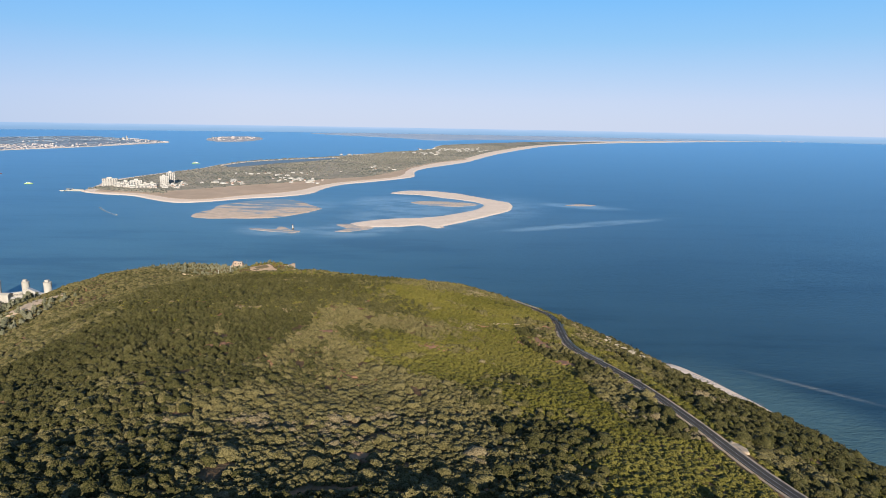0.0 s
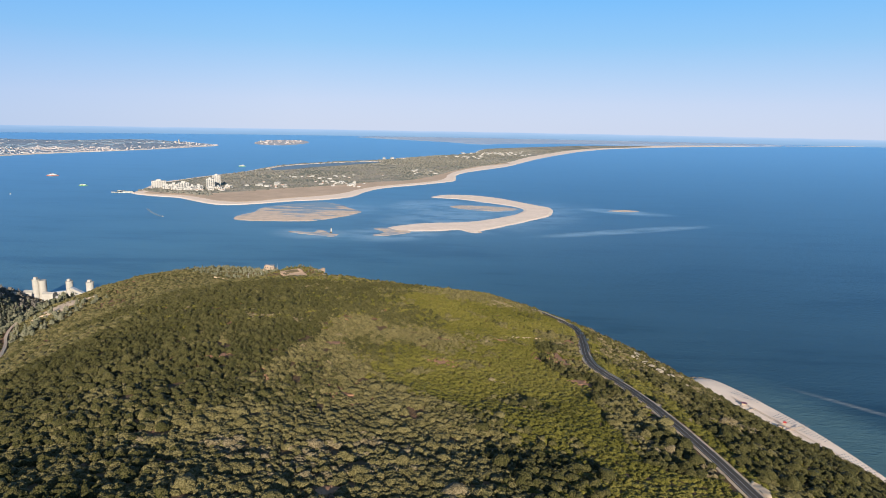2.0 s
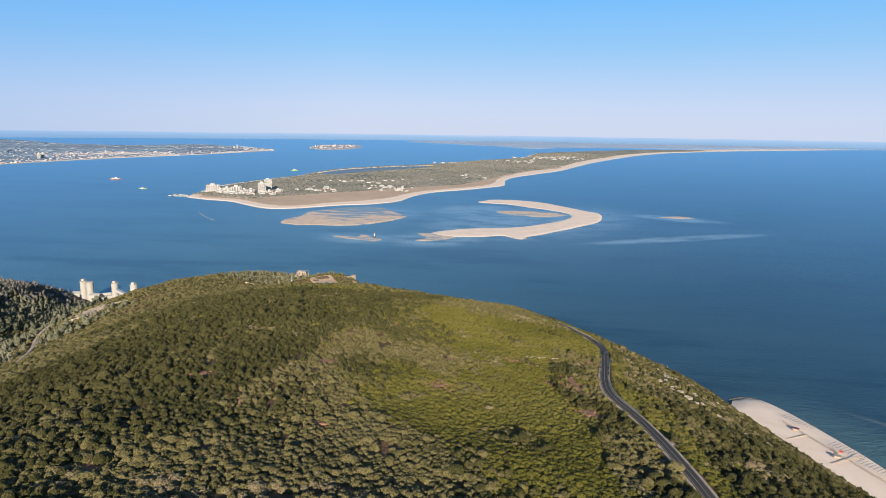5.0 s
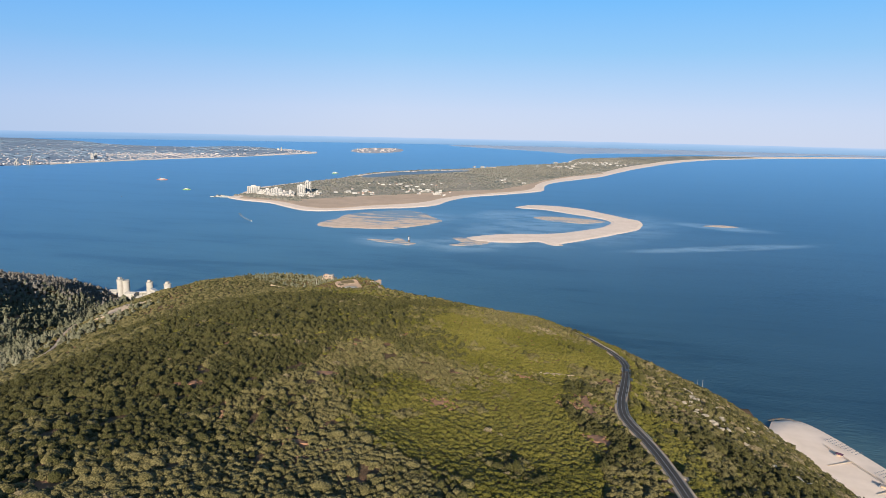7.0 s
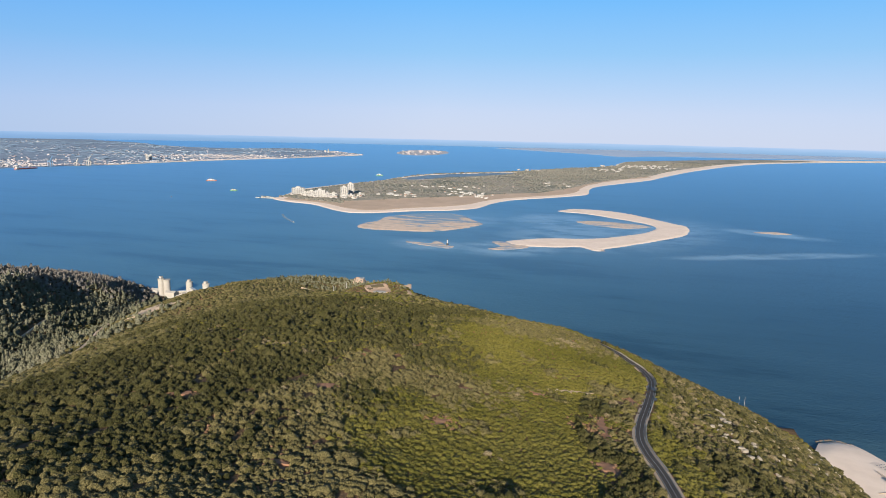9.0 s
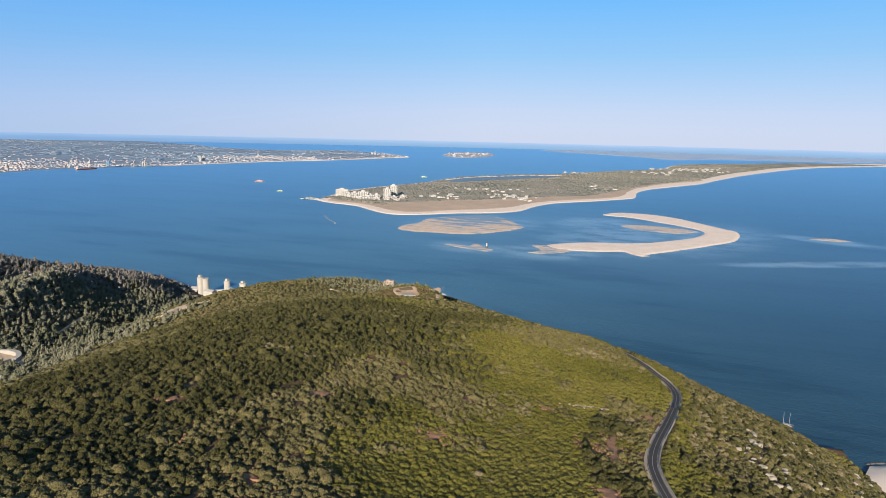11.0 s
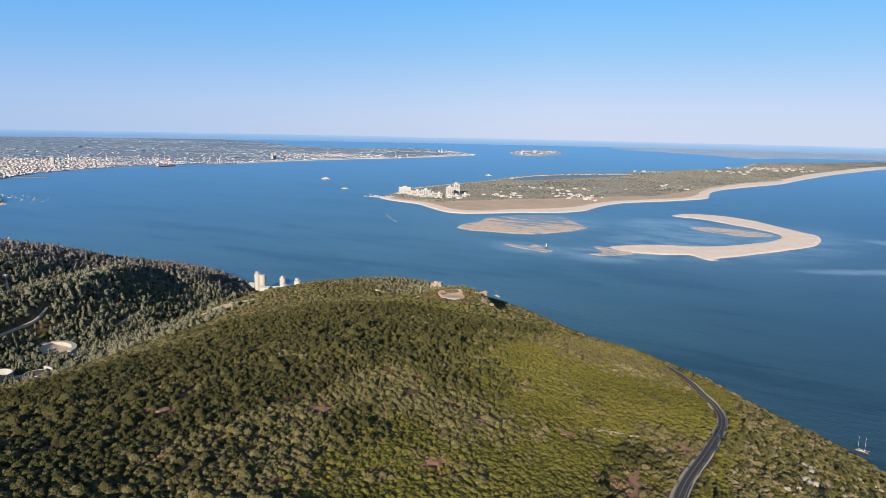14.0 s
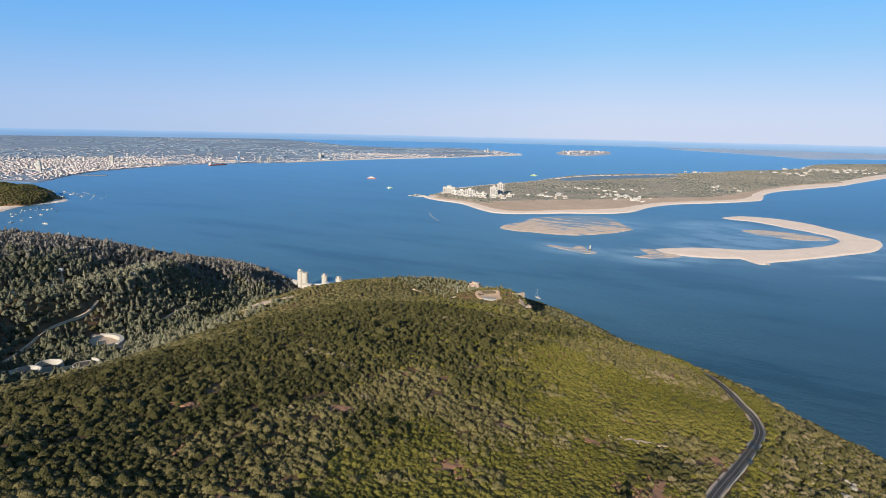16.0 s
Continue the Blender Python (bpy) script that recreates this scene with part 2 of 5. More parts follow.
# ---- the hills ----
HILL_X, HILL_Y, HILL_STEP = -120.0, 10.0, 30.0
# first column lowered out of view, so that sun reaches the valley tanks
HILL = np.array([
    [40.0, 49.0, 47.8, 50.6, 54.5, 48.4, 35.8, 20.9, 5.8],
    [30.0, 44.0, 53.2, 57.8, 57.2, 53.4, 41.7, 22.2, 2.4],
    [26.0, 42.0, 58.2, 63.2, 59.2, 60.4, 50.5, 24.4, -0.9],
    [18.5, 43.2, 60.5, 64.4, 58.4, 57.4, 45.1, 22.0, -3.6],
    [19.2, 48.4, 60.8, 60.4, 59.5, 53.7, 39.9, 17.6, 0.6],
    [28.4, 45.2, 55.5, 54.6, 58.2, 45.6, 28.5, 9.2, 11.0],
    [36.9, 43.9, 52.2, 51.7, 43.1, 36.3, 26.6, 1.7, 3.9],
    [40.5, 38.1, 36.5, 40.5, 28.0, 19.9, 14.0, 2.2, -2.5],
    [37.2, 34.0, 31.5, 28.2, 12.7, 2.5, -0.1, -1.1, -2.1],
    [31.6, 31.3, 29.9, 14.8, 0.4, -3.7, -2.5, -1.8, -0.3],
])
RIDGE_X, RIDGE_Y, RIDGE_STEP = -390.0, 50.0, 50.0
RIDGE = np.array([
    [49.4, 49.3, 48.9, 48.6, 48.6, 47.9],
    [33.9, 45.2, 51.9, 49.9, 40.9, 29.7],
    [18.3, 39.6, 53.4, 50.1, 36.0, 24.0],
    [6.4, 30.2, 45.7, 42.8, 28.3, 16.9],
    [1.5, 17.6, 27.6, 24.1, 9.9, 3.9],
    [-5.9, 5.8, 15.6, 9.5, 7.6, 4.6],
])


def bspline(t):
    t = np.abs(t)
    return np.where(t < 1, 2 / 3 - t * t + t ** 3 / 2, np.where(t < 2, (2 - t) ** 3 / 6, 0))


def raw_height(X, Y):
    """Height of the hills: a broad back behind, and two nets of smooth swells."""
    X, Y = np.asarray(X, float), np.asarray(Y, float)
    z = -9 + 62 * np.exp(-0.5 * (((X + 10) / 150) ** 2 + ((Y + 70) / 65) ** 2))
    for net, x0, y0, step in ((HILL, HILL_X, HILL_Y, HILL_STEP), (RIDGE, RIDGE_X, RIDGE_Y, RIDGE_STEP)):
        for j in range(net.shape[0]):
            by = bspline((Y - y0) / step - j)
            for i in range(net.shape[1]):
                z = z + net[j, i] * by * bspline((X - x0) / step - i)
    return z


BEACH_IN = [(112, 60), (100, 105), (92, 135), (84, 165), (78, 190), (73, 208), (74, 220)]
BEACH_OUT = [(135, 60), (120, 105), (111, 140), (104, 173), (100, 188), (95.5, 200), (90, 213), (84.5, 222.5), (80, 224.2), (75, 221.5)]
ROAD = spline([(28.9, 30), (27.9, 43), (26.9, 52.5), (26.1, 61), (25.5, 67), (24.85, 73), (24.1, 79.3), (23.3, 85), (22.4, 90), (21.1, 95.3), (20.4, 100.5), (20.6, 107.5), (21.6, 117.5), (22.5, 128.5), (22.7, 135.5), (22.2, 141), (20.8, 146.3), (18.7, 151), (16.3, 157), (14, 162.5), (11.4, 168), (8.4, 173.2), (5, 178.5), (1, 184.5), (-4, 191)], 8)


SPUR = np.array([(-178, 128), (-184, 143), (-187, 157), (-194, 174), (-204, 192), (-216, 212)], float)      # crest of the valley's pine spur
HUMP = np.array([(-228, 234), (-214, 250)], float)
GULLY = np.array([(-206, 142), (-212, 160), (-220, 182), (-232, 206)], float)


def smooth_along(v, n):
    k = np.ones(2 * n + 1) / (2 * n + 1)
    return np.convolve(np.pad(v, n, mode="edge"), k, mode="valid")


ROAD_Z = smooth_along(raw_height(ROAD[:, 0], ROAD[:, 1]), 6)


def height(X, Y):
    """Ground height, cut for the road and the beach, raised round the battery to fit the camera's view."""
    X, Y = np.asarray(X, float), np.asarray(Y, float)
    mound = 3.4 * np.exp(-0.5 * (((X + 71) / 9) ** 2 + ((Y - 233) / 9) ** 2)) + 2.2 * np.exp(-0.5 * (((X + 81) / 7) ** 2 + ((Y - 242) / 6) ** 2))
    z = raw_height(X, Y) + mound - 0.45 - 1.5 * np.exp(-0.5 * (((X - 62) / 16) ** 2 + ((Y - 118) / 24) ** 2)) + 1.1 * np.exp(-0.5 * (((X - 44) / 20) ** 2 + ((Y - 165) / 24) ** 2))
    z = z + 0.9 * np.exp(-0.5 * (((X - 9) / 8) ** 2 + ((Y - 170) / 9) ** 2))
    z = z + 6.5 * np.exp(-0.5 * (near_line(SPUR, X, Y)[0] / 8) ** 2) - 5.0 * np.exp(-0.5 * (near_line(GULLY, X, Y)[0] / 9) ** 2)
    z = z + 2.0 * np.exp(-0.5 * (((X + 131) / 9) ** 2 + ((Y - 180) / 13) ** 2))
    z = z + 5.5 * np.exp(-0.5 * (near_line(HUMP, X, Y)[0] / 9) ** 2)
    # unseen ridge, added out of view to cast shade into the valley
    z = z + 13.5 * np.exp(-0.5 * (((X + 168) / np.where(X > -168, 13, 45)) ** 2 + ((Y - 84) / 13) ** 2))
    w = np.clip(1.6 - np.hypot((X + 64) / 9.5, (Y - 220) / 12), 0, 0.6) / 0.6      # yard levelled at a height that fits the camera's view
    z = z * (1 - w) + 33.5 * w
    inner = np.interp(Y, [p[1] for p in BEACH_IN], [p[0] for p in BEACH_IN])
    off = X - inner + 4
    z = z - 1.8 * np.exp(-((off + 8) / 8) ** 2) * ((Y > 90) & (Y < 215))
    z = np.where((Y < 226) & (Y > 50) & (off > 0), np.minimum(z, 2.4 - 0.28 * off), z)
    z = np.where((Y < 226) & (Y > 50) & (off < 0), np.maximum(z, 2.0), z)
    d, i = near_line(ROAD, X, Y)
    w = np.clip((3.0 - d) / 1.9, 0, 1)
    w = w * w * (3 - 2 * w)
    return z * (1 - w) + (ROAD_Z[i] - 0.12) * w


# ground of the hills
gx, gy = np.arange(-470, 151, 2.0), np.arange(-150, 361, 2.0)
GX, GY = np.meshgrid(gx, gy)
GZ = height(GX, GY)
rough_z = np.array([noise.noise((x * 0.11, y * 0.11, 0.0)) for x, y in zip(GX.ravel(), GY.ravel())]).reshape(GX.shape)
far_from_road = np.clip(near_line(ROAD, GX, GY)[0] / 6 - 0.4, 0, 1)
GZ = GZ + rough_z * 0.5 * far_from_road


def surface(X, Y):
    """Height of the ground's mesh, between its corners."""
    u, v = (np.asarray(X) - gx[0]) / 2.0, (np.asarray(Y) - gy[0]) / 2.0
    i, j = np.clip(u.astype(int), 0, len(gx) - 2), np.clip(v.astype(int), 0, len(gy) - 2)
    a, b = u - i, v - j
    return (GZ[j, i] * (1 - a) + GZ[j, i + 1] * a) * (1 - b) + (GZ[j + 1, i] * (1 - a) + GZ[j + 1, i + 1] * a) * b


ny, nx = GX.shape
idx = np.arange(nx * ny).reshape(ny, nx)
quads = np.stack([idx[:-1, :-1], idx[:-1, 1:], idx[1:, 1:], idx[1:, :-1]], -1).reshape(-1, 4)
k = Nodes("hill_soil", 0.95)
soil = k.ramp(k.noise(0.35, 6, 0.65), (0.3, (0.062, 0.042, 0.021)), (0.5, (0.115, 0.070, 0.036)), (0.72, (0.18, 0.112, 0.062)))
k.colour(k.mix(k.span(k.noise(0.09, 3), 0.5, 0.62), soil, (0.24, 0.125, 0.070)))
k.bump(k.noise(1.2, 6, 0.7), 0.8, 0.4)
M_SOIL = k.m
ground = tagged(arrays("ground", np.stack([GX, GY, GZ], -1).reshape(-1, 3), quads, M_SOIL, True), "dry brown hillside soil under dense scrub", "hill", kind="structure")

# ---- sea ----
bm = bmesh.new()
bmesh.ops.create_circle(bm, cap_ends=True, segments=160, radius=4900)
k = Nodes("sea_water", 0.9, 0.0, 0.0)
streak = k.noise(0.012, 6, 0.62, stretch=(0.5, 1.6, 1.0))
streak = k.math("ADD", streak, k.math("MULTIPLY", k.math("SUBTRACT", k.noise(0.07, 4, 0.65, stretch=(0.3, 1.5, 1.0)), 0.5), 0.45))
deep = k.ramp(streak, (0.37, (0.011, 0.029, 0.043)), (0.46, (0.019, 0.046, 0.065)), (0.62, (0.024, 0.056, 0.078)))
# blends to lighter, greener water towards -x
west_paler = k.mix(k.span(k.put("ShaderNodeSeparateXYZ", k.pos).outputs[0], 140.0, -200.0), deep, k.ramp(streak, (0.37, (0.034, 0.081, 0.107)), (0.46, (0.052, 0.118, 0.150)), (0.62, (0.063, 0.140, 0.176))))
warp = k.put("ShaderNodeVectorMath", k.pos, k.put("ShaderNodeVectorMath", k.put("ShaderNodeTexNoise", None, None, 0.012).outputs[1], (110.0, 110.0, 0.0), operation="MULTIPLY").outputs[0], operation="ADD").outputs[0]
warp = k.put("ShaderNodeVectorMath", warp, (55.0, 55.0, 0.0), operation="SUBTRACT").outputs[0]


def shoal(cx, cy, rx, ry, turn, lo=0.35, hi=1.0, at=None):
    """How shallow the water is over one bank of sand."""
    n = k.put("ShaderNodeMapping", at or warp, (0, 0, 0), (0, 0, 0), (1, 1, 1))
    n.vector_type = "TEXTURE"
    n.inputs[1].default_value, n.inputs[2].default_value, n.inputs[3].default_value = (cx, cy, 0), (0, 0, radians(turn)), (rx, ry, 100000)
    return k.span(k.put("ShaderNodeVectorMath", n.outputs[0], operation="LENGTH").outputs[1], hi, lo)


shallow = None
for args in ((-175, 640, 80, 100, -35), (-135, 505, 50, 32, -15), (0, 640, 115, 185, -28), (-75, 515, 60, 45, 20), (142, 690, 65, 26, -25), (120, 562, 130, 16, 28), (-60, 700, 70, 80, 0)):
    s = shoal(*args)
    shallow = s if shallow is None else k.math("MAXIMUM", shallow, s)
patchy = k.math("MULTIPLY", shallow, k.span(k.noise(0.03, 4, 0.65, stretch=(1.0, 1.7, 1.0)), 0.3, 0.62, 0.15, 0.9))
# the wide faint ellipse follows no bank: it only lightens the water around them
patchy = k.math("MAXIMUM", k.math("MULTIPLY", patchy, 0.9), k.math("MULTIPLY", shoal(-60, 620, 330, 230, -20, 0.2), 0.14))
inshore = k.math("MULTIPLY", shoal(112, 172, 24, 70, 25, 0.3, 1.1, k.pos), 0.5)
bar = k.math("MULTIPLY", shoal(124, 204, 30, 2.2, -41, 0.0, 1.0, k.pos), 0.5)
k.colour(k.mix(patchy, k.mix(bar, k.mix(inshore, west_paler, (0.095, 0.165, 0.16)), (0.22, 0.23, 0.22)), (0.25, 0.35, 0.40)))
k.bump(k.math("ADD", k.noise(0.3, 5, 0.65, stretch=(0.6, 1.3, 1.0)), k.math("MULTIPLY", k.noise(0.8, 3, 0.6, stretch=(0.45, 1.5, 1.0)), 0.35)), 0.6, 1.2)
# gloss tinted blue, in place of the haze over far water
gloss = k.put("ShaderNodeBsdfAnisotropic", (0.54, 0.83, 1.0, 1), 0.34)
ripple = k.b.inputs["Normal"].links[0].from_socket
k.t.links.new(ripple, gloss.inputs["Normal"])
sheen = k.put("ShaderNodeMixShader", k.put("ShaderNodeFresnel", 1.33).outputs[0], k.b.outputs[0], gloss.outputs[0])
k.t.links.new(sheen.outputs[0], k.t.nodes["Material Output"].inputs[0])
sea = tagged(link("water", bm, k.m), "calm blue estuary water with darker wind streaks", "sea", kind="structure")

# added glowing ring: painted haze where sea and sky meet, far beyond the shores
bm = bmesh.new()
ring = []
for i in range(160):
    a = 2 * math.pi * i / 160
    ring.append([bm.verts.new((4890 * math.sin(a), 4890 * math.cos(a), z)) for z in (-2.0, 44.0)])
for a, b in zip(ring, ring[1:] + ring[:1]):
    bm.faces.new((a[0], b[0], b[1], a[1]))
k = Nodes("haze_backdrop")
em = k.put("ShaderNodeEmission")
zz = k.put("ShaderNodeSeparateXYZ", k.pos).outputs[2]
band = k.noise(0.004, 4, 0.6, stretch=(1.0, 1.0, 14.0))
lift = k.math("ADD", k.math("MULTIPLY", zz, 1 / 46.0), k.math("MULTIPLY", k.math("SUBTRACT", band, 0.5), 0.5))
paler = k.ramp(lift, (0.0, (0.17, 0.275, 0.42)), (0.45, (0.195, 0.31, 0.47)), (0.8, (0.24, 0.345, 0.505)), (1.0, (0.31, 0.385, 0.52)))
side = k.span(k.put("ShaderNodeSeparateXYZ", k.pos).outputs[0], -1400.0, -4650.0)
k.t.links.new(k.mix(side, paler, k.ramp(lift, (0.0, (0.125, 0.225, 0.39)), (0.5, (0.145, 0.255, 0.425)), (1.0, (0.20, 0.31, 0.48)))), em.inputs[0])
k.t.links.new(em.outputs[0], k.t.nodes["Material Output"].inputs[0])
tagged(link("backdrop", bm, k.m), "glowing backdrop ring painted as pale blue horizon haze", "haze", kind="structure")


# ---- low land and sand banks ----
def flat_land(name, outline, z, material, label, category, steps=4, wobble=0.0, skirt=3.0, kind="structure", freq=0.05):
    """A low sheet of land with a sloping rim, from a smooth outline."""
    c = spline(outline, steps, True)
    if wobble:
        for i, p in enumerate(c):
            c[i] = p + wobble * np.array(noise.noise_vector((p[0] * freq, p[1] * freq, z)))[:2]
    if sum(a[0] * b[1] - b[0] * a[1] for a, b in zip(c, np.roll(c, -1, axis=0))) < 0:
        c = c[::-1]
    t = np.roll(c, -1, axis=0) - np.roll(c, 1, axis=0)
    t = t / (np.linalg.norm(t, axis=1)[:, None] + 1e-9)
    out = np.stack([t[:, 1], -t[:, 0]], 1)
    bm = bmesh.new()
    top = [bm.verts.new((*(p - o * skirt * 0.5), z)) for p, o in zip(c, out)]
    low = [bm.verts.new((*(p + o * skirt * 0.5), -0.25)) for p, o in zip(c, out)]
    n = len(c)
    for i in range(n):
        bm.faces.new((low[i], low[(i + 1) % n], top[(i + 1) % n], top[i]))
    bmesh.ops.triangle_fill(bm, use_beauty=True, edges=[e for e in bm.edges if e.verts[0].co.z > z - 0.01 and e.verts[1].co.z > z - 0.01])
    for fc in bm.faces:
        if fc.normal.z < 0:
            fc.normal_flip()
    return tagged(link(name, bm, material), label, category, kind=kind)


flat_land("sand_bank", [(-227, 563), (-209, 554), (-190, 555), (-165, 560), (-150, 570), (-135, 595), (-126, 622), (-126, 635), (-137, 651), (-150, 671), (-157, 682), (-178, 700), (-195, 694), (-218, 667), (-229, 632), (-225, 609), (-229, 584)], 0.5, M_WETSAND, "wet tan tidal sand bank off the point", "sand bank", 4, 3.0, 6.0)
flat_land("sand_bank", [(-158, 503), (-146, 495), (-130, 489), (-118, 486), (-115, 496), (-122, 499), (-132, 514), (-136, 514), (-137, 502), (-150, 505)], 0.3, M_BANK, "small wet sand bank round a channel beacon", "sand bank", 4, 1.5, 4.0)
CRESCENT = [(-67, 784), (-51, 808), (-15, 809), (15, 785), (36, 754), (56, 722), (67, 709), (70, 689), (66, 651), (57, 626), (36, 591), (16, 560), (-2, 535), (-7, 522), (-22, 536), (-41, 526), (-65, 522), (-75, 526), (-80, 538), (-71, 553), (-47, 571), (-26, 576), (-2, 594), (19, 623), (32, 645), (41, 673), (36, 697), (16, 722), (-11, 746), (-35, 767), (-59, 772)]
flat_land("sand_bank", CRESCENT, 0.55, M_SAND, "pale dry crescent-shaped sand bank in open water", "sand bank", 4, 1.5, 5.0)
flat_land("wet_sand", CRESCENT, 0.3, M_BANK, "wet brown rim of the crescent-shaped sand bank", "sand bank", 4, 1.8, 18.0)
flat_land("sand_bank", [(-39, 694), (-19, 707), (7, 703), (29, 692), (34, 680), (13, 662), (-11, 666), (-29, 678)], 0.3, M_BANK, "wet sand bank inside the crescent", "sand bank", 4, 2.0, 5.0)
flat_land("sand_bank", [(-88, 497), (-80, 512), (-93, 530), (-80, 535), (-61, 524), (-64, 509), (-76, 496)], 0.3, M_BANK, "low wet spur of sand beside the crescent", "sand bank", 4, 2.0, 4.0)
flat_land("sand_bank", [(128, 689), (147, 702), (164, 694), (150, 684)], 0.25, M_BANK, "barely emerged wet sand bank", "sand bank", 4, 2.0, 4.0)

SPIT_SEA = [(-421, 736), (-389, 718), (-351, 707), (-323, 685), (-297, 664), (-275, 655), (-251, 667), (-218, 702), (-186, 724), (-163, 760), (-158, 819), (-142, 878), (-101, 935), (-60, 1002), (-53, 1037), (-57, 1122), (-45, 1203), (-4, 1312), (45, 1440), (78, 1580), (150, 1860), (257, 2200), (375, 2524), (544, 2844), (862, 3240), (1250, 3590), (1800, 4030), (2375, 4290)]
SPIT_BAY = [(2300, 4320), (1500, 3950), (900, 3560), (522, 3256), (242, 2907), (8, 2552), (-39, 2334), (-50, 2100), (-100, 1937), (-183, 1782), (-258, 1572), (-357, 1437), (-420, 1316), (-432, 1200), (-430, 1098), (-447, 1018), (-458, 936), (-461, 870), (-442, 806), (-429, 755)]
flat_land("spit", SPIT_SEA + SPIT_BAY, 0.8, M_SAND, "long pale sand spit running out to the horizon", "sand spit", 4, 0.0, 5.0)

# ---- road ----
def ribbon(line, zs, left, right, lift, drop=0.0):
    """A strip along a line, between two offsets to its right (negative: left)."""
    t = np.gradient(line, axis=0)
    t = t / np.linalg.norm(t, axis=1)[:, None]
    side = np.stack([t[:, 1], -t[:, 0]], 1)
    bm = bmesh.new()
    rows = []
    for p, s, z in zip(line, side, zs):
        a, b = p + s * left, p + s * right
        row = [(*a, z + lift), (*b, z + lift)]
        if drop:
            row = [(*a, z + lift - drop), *row, (*b, z + lift - drop)]
        rows.append([bm.verts.new(v) for v in row])
    for r, q in zip(rows, rows[1:]):
        for i in range(len(r) - 1):
            bm.faces.new((r[i], r[i + 1], q[i + 1], q[i]))
    return bm


tagged(link("verge", ribbon(ROAD, ROAD_Z, -0.9, 0.84, 0.0, 0.6), M_TRACK), "dusty pale gravel verge beside the coast road", "verge", kind="structure")
road = tagged(link("road", ribbon(ROAD, ROAD_Z, -0.58, 0.58, 0.06, 0.1), M_ASPHALT), "two-lane grey asphalt coast road", "road", kind="structure")
for off in (-0.51, 0.51):
    part("edge_line", ribbon(ROAD, ROAD_Z, off - 0.025, off + 0.025, 0.075), M_PAINT, road, "white edge line")
part("centre_line", ribbon(ROAD, ROAD_Z, -0.02, 0.02, 0.075), M_PAINT, road, "white centre line")

# low parapet on the seaward side, in lengths
wall = tagged(new("parapet"), "low pale masonry parapet along the road", "parapet")
for a, b in ((64, 88), (90, 106), (108, 124), (126, 146)):
    part("wall_length", ribbon(ROAD[a:b], ROAD_Z[a:b], 0.74, 0.81, 0.2, 0.5), M_CONCRETE, wall)
# ---- beach ----
bi, bo = spline(BEACH_IN, 8), spline(BEACH_OUT, 8)
u = np.linspace(0, 1, 60)


def resample(c):
    d = np.concatenate([[0], np.cumsum(np.linalg.norm(np.diff(c, axis=0), axis=1))])
    return np.stack([np.interp(u * d[-1], d, c[:, i]) for i in (0, 1)], 1)


bi, bo = resample(bi), resample(bo)
bm = bmesh.new()
rows = []
for a, b in zip(bi, bo):
    low = np.clip((224 - a[1]) / 14, 0.12, 1)
    rows.append([bm.verts.new((*(a + (b - a) * f), z * low if z > 0 else z)) for f, z in ((-0.35, 2.4), (0, 2.0), (0.35, 1.7), (0.75, 1.0), (1.0, 0.05), (1.15, -0.6))])
for r, q in zip(rows, rows[1:]):
    for i in range(5):
        bm.faces.new((r[i], r[i + 1], q[i + 1], q[i]))
beach = tagged(link("beach", bm, M_SAND, smooth=True), "wide pale sand beach below the hill", "beach", kind="structure")


# ---- scrub and woods ----
def blob(n_div, lumps, squash, seed, low=-0.25):
    """A lumpy clump of foliage about one unit in radius, as arrays."""
    bm = bmesh.new()
    bmesh.ops.create_icosphere(bm, subdivisions=n_div, radius=1.0)
    off = Vector((seed * 3.1, seed * 1.7, seed * 2.3))
    for v in bm.verts:
        r = 1 + lumps * noise.noise(v.co * 1.9 + off) + 0.5 * lumps * noise.noise(v.co * 4.1 + off)
        v.co = v.co * r
        v.co.z = max(v.co.z * squash, low)
    bm.faces.ensure_lookup_table()
    gone = [f for f in bm.faces if all(v.co.z <= low + 1e-6 for v in f.verts)]
    bmesh.ops.delete(bm, geom=gone, context="FACES")
    bm.verts.index_update()
    v = np.array([w.co for w in bm.verts])
    f = np.array([[w.index for w in fc.verts] for fc in bm.faces])
    bm.free()
    return v, f


def sprays(rnd, n, centre, radius, size, low=-0.1):
    """Leaf sprays: small slanting triangles standing out of a crown."""
    d = rnd.normal(size=(n, 3))
    d /= np.linalg.norm(d, axis=1)[:, None]
    d[:, 2] = np.where(d[:, 2] < low, -d[:, 2], d[:, 2])
    c = np.array(centre) + d * np.array(radius) * rnd.uniform(0.85, 1.15, (n, 1))
    a = rnd.normal(size=(n, 3))
    a -= d * (a * d).sum(1)[:, None] * rnd.uniform(0.2, 0.9, (n, 1))
    a /= np.linalg.norm(a, axis=1)[:, None]
    b = np.cross(d + 0.5 * rnd.normal(size=(n, 3)), a)
    b /= np.linalg.norm(b, axis=1)[:, None]
    s = size * rnd.uniform(0.6, 1.4, (n, 1))
    v = np.stack([c - a * s, c + a * s - b * s * 0.3, c + b * s * 1.2], 1).reshape(-1, 3)
    return v, np.arange(3 * n).reshape(-1, 3)


def bush(seed, n, leaf=0.18, fine=1):
    """A bush: a lumpy core with leaf sprays standing out of it."""
    rnd = np.random.default_rng(seed)
    v, f = blob(fine, 0.5 if fine == 1 else 0.38, 0.78, seed, -0.2)
    w, g = sprays(rnd, n, (0, 0, 0.0), (0.98, 0.98, 0.78), leaf, 0.1)
    return np.concatenate([v, w]), np.concatenate([f, g + len(v)])


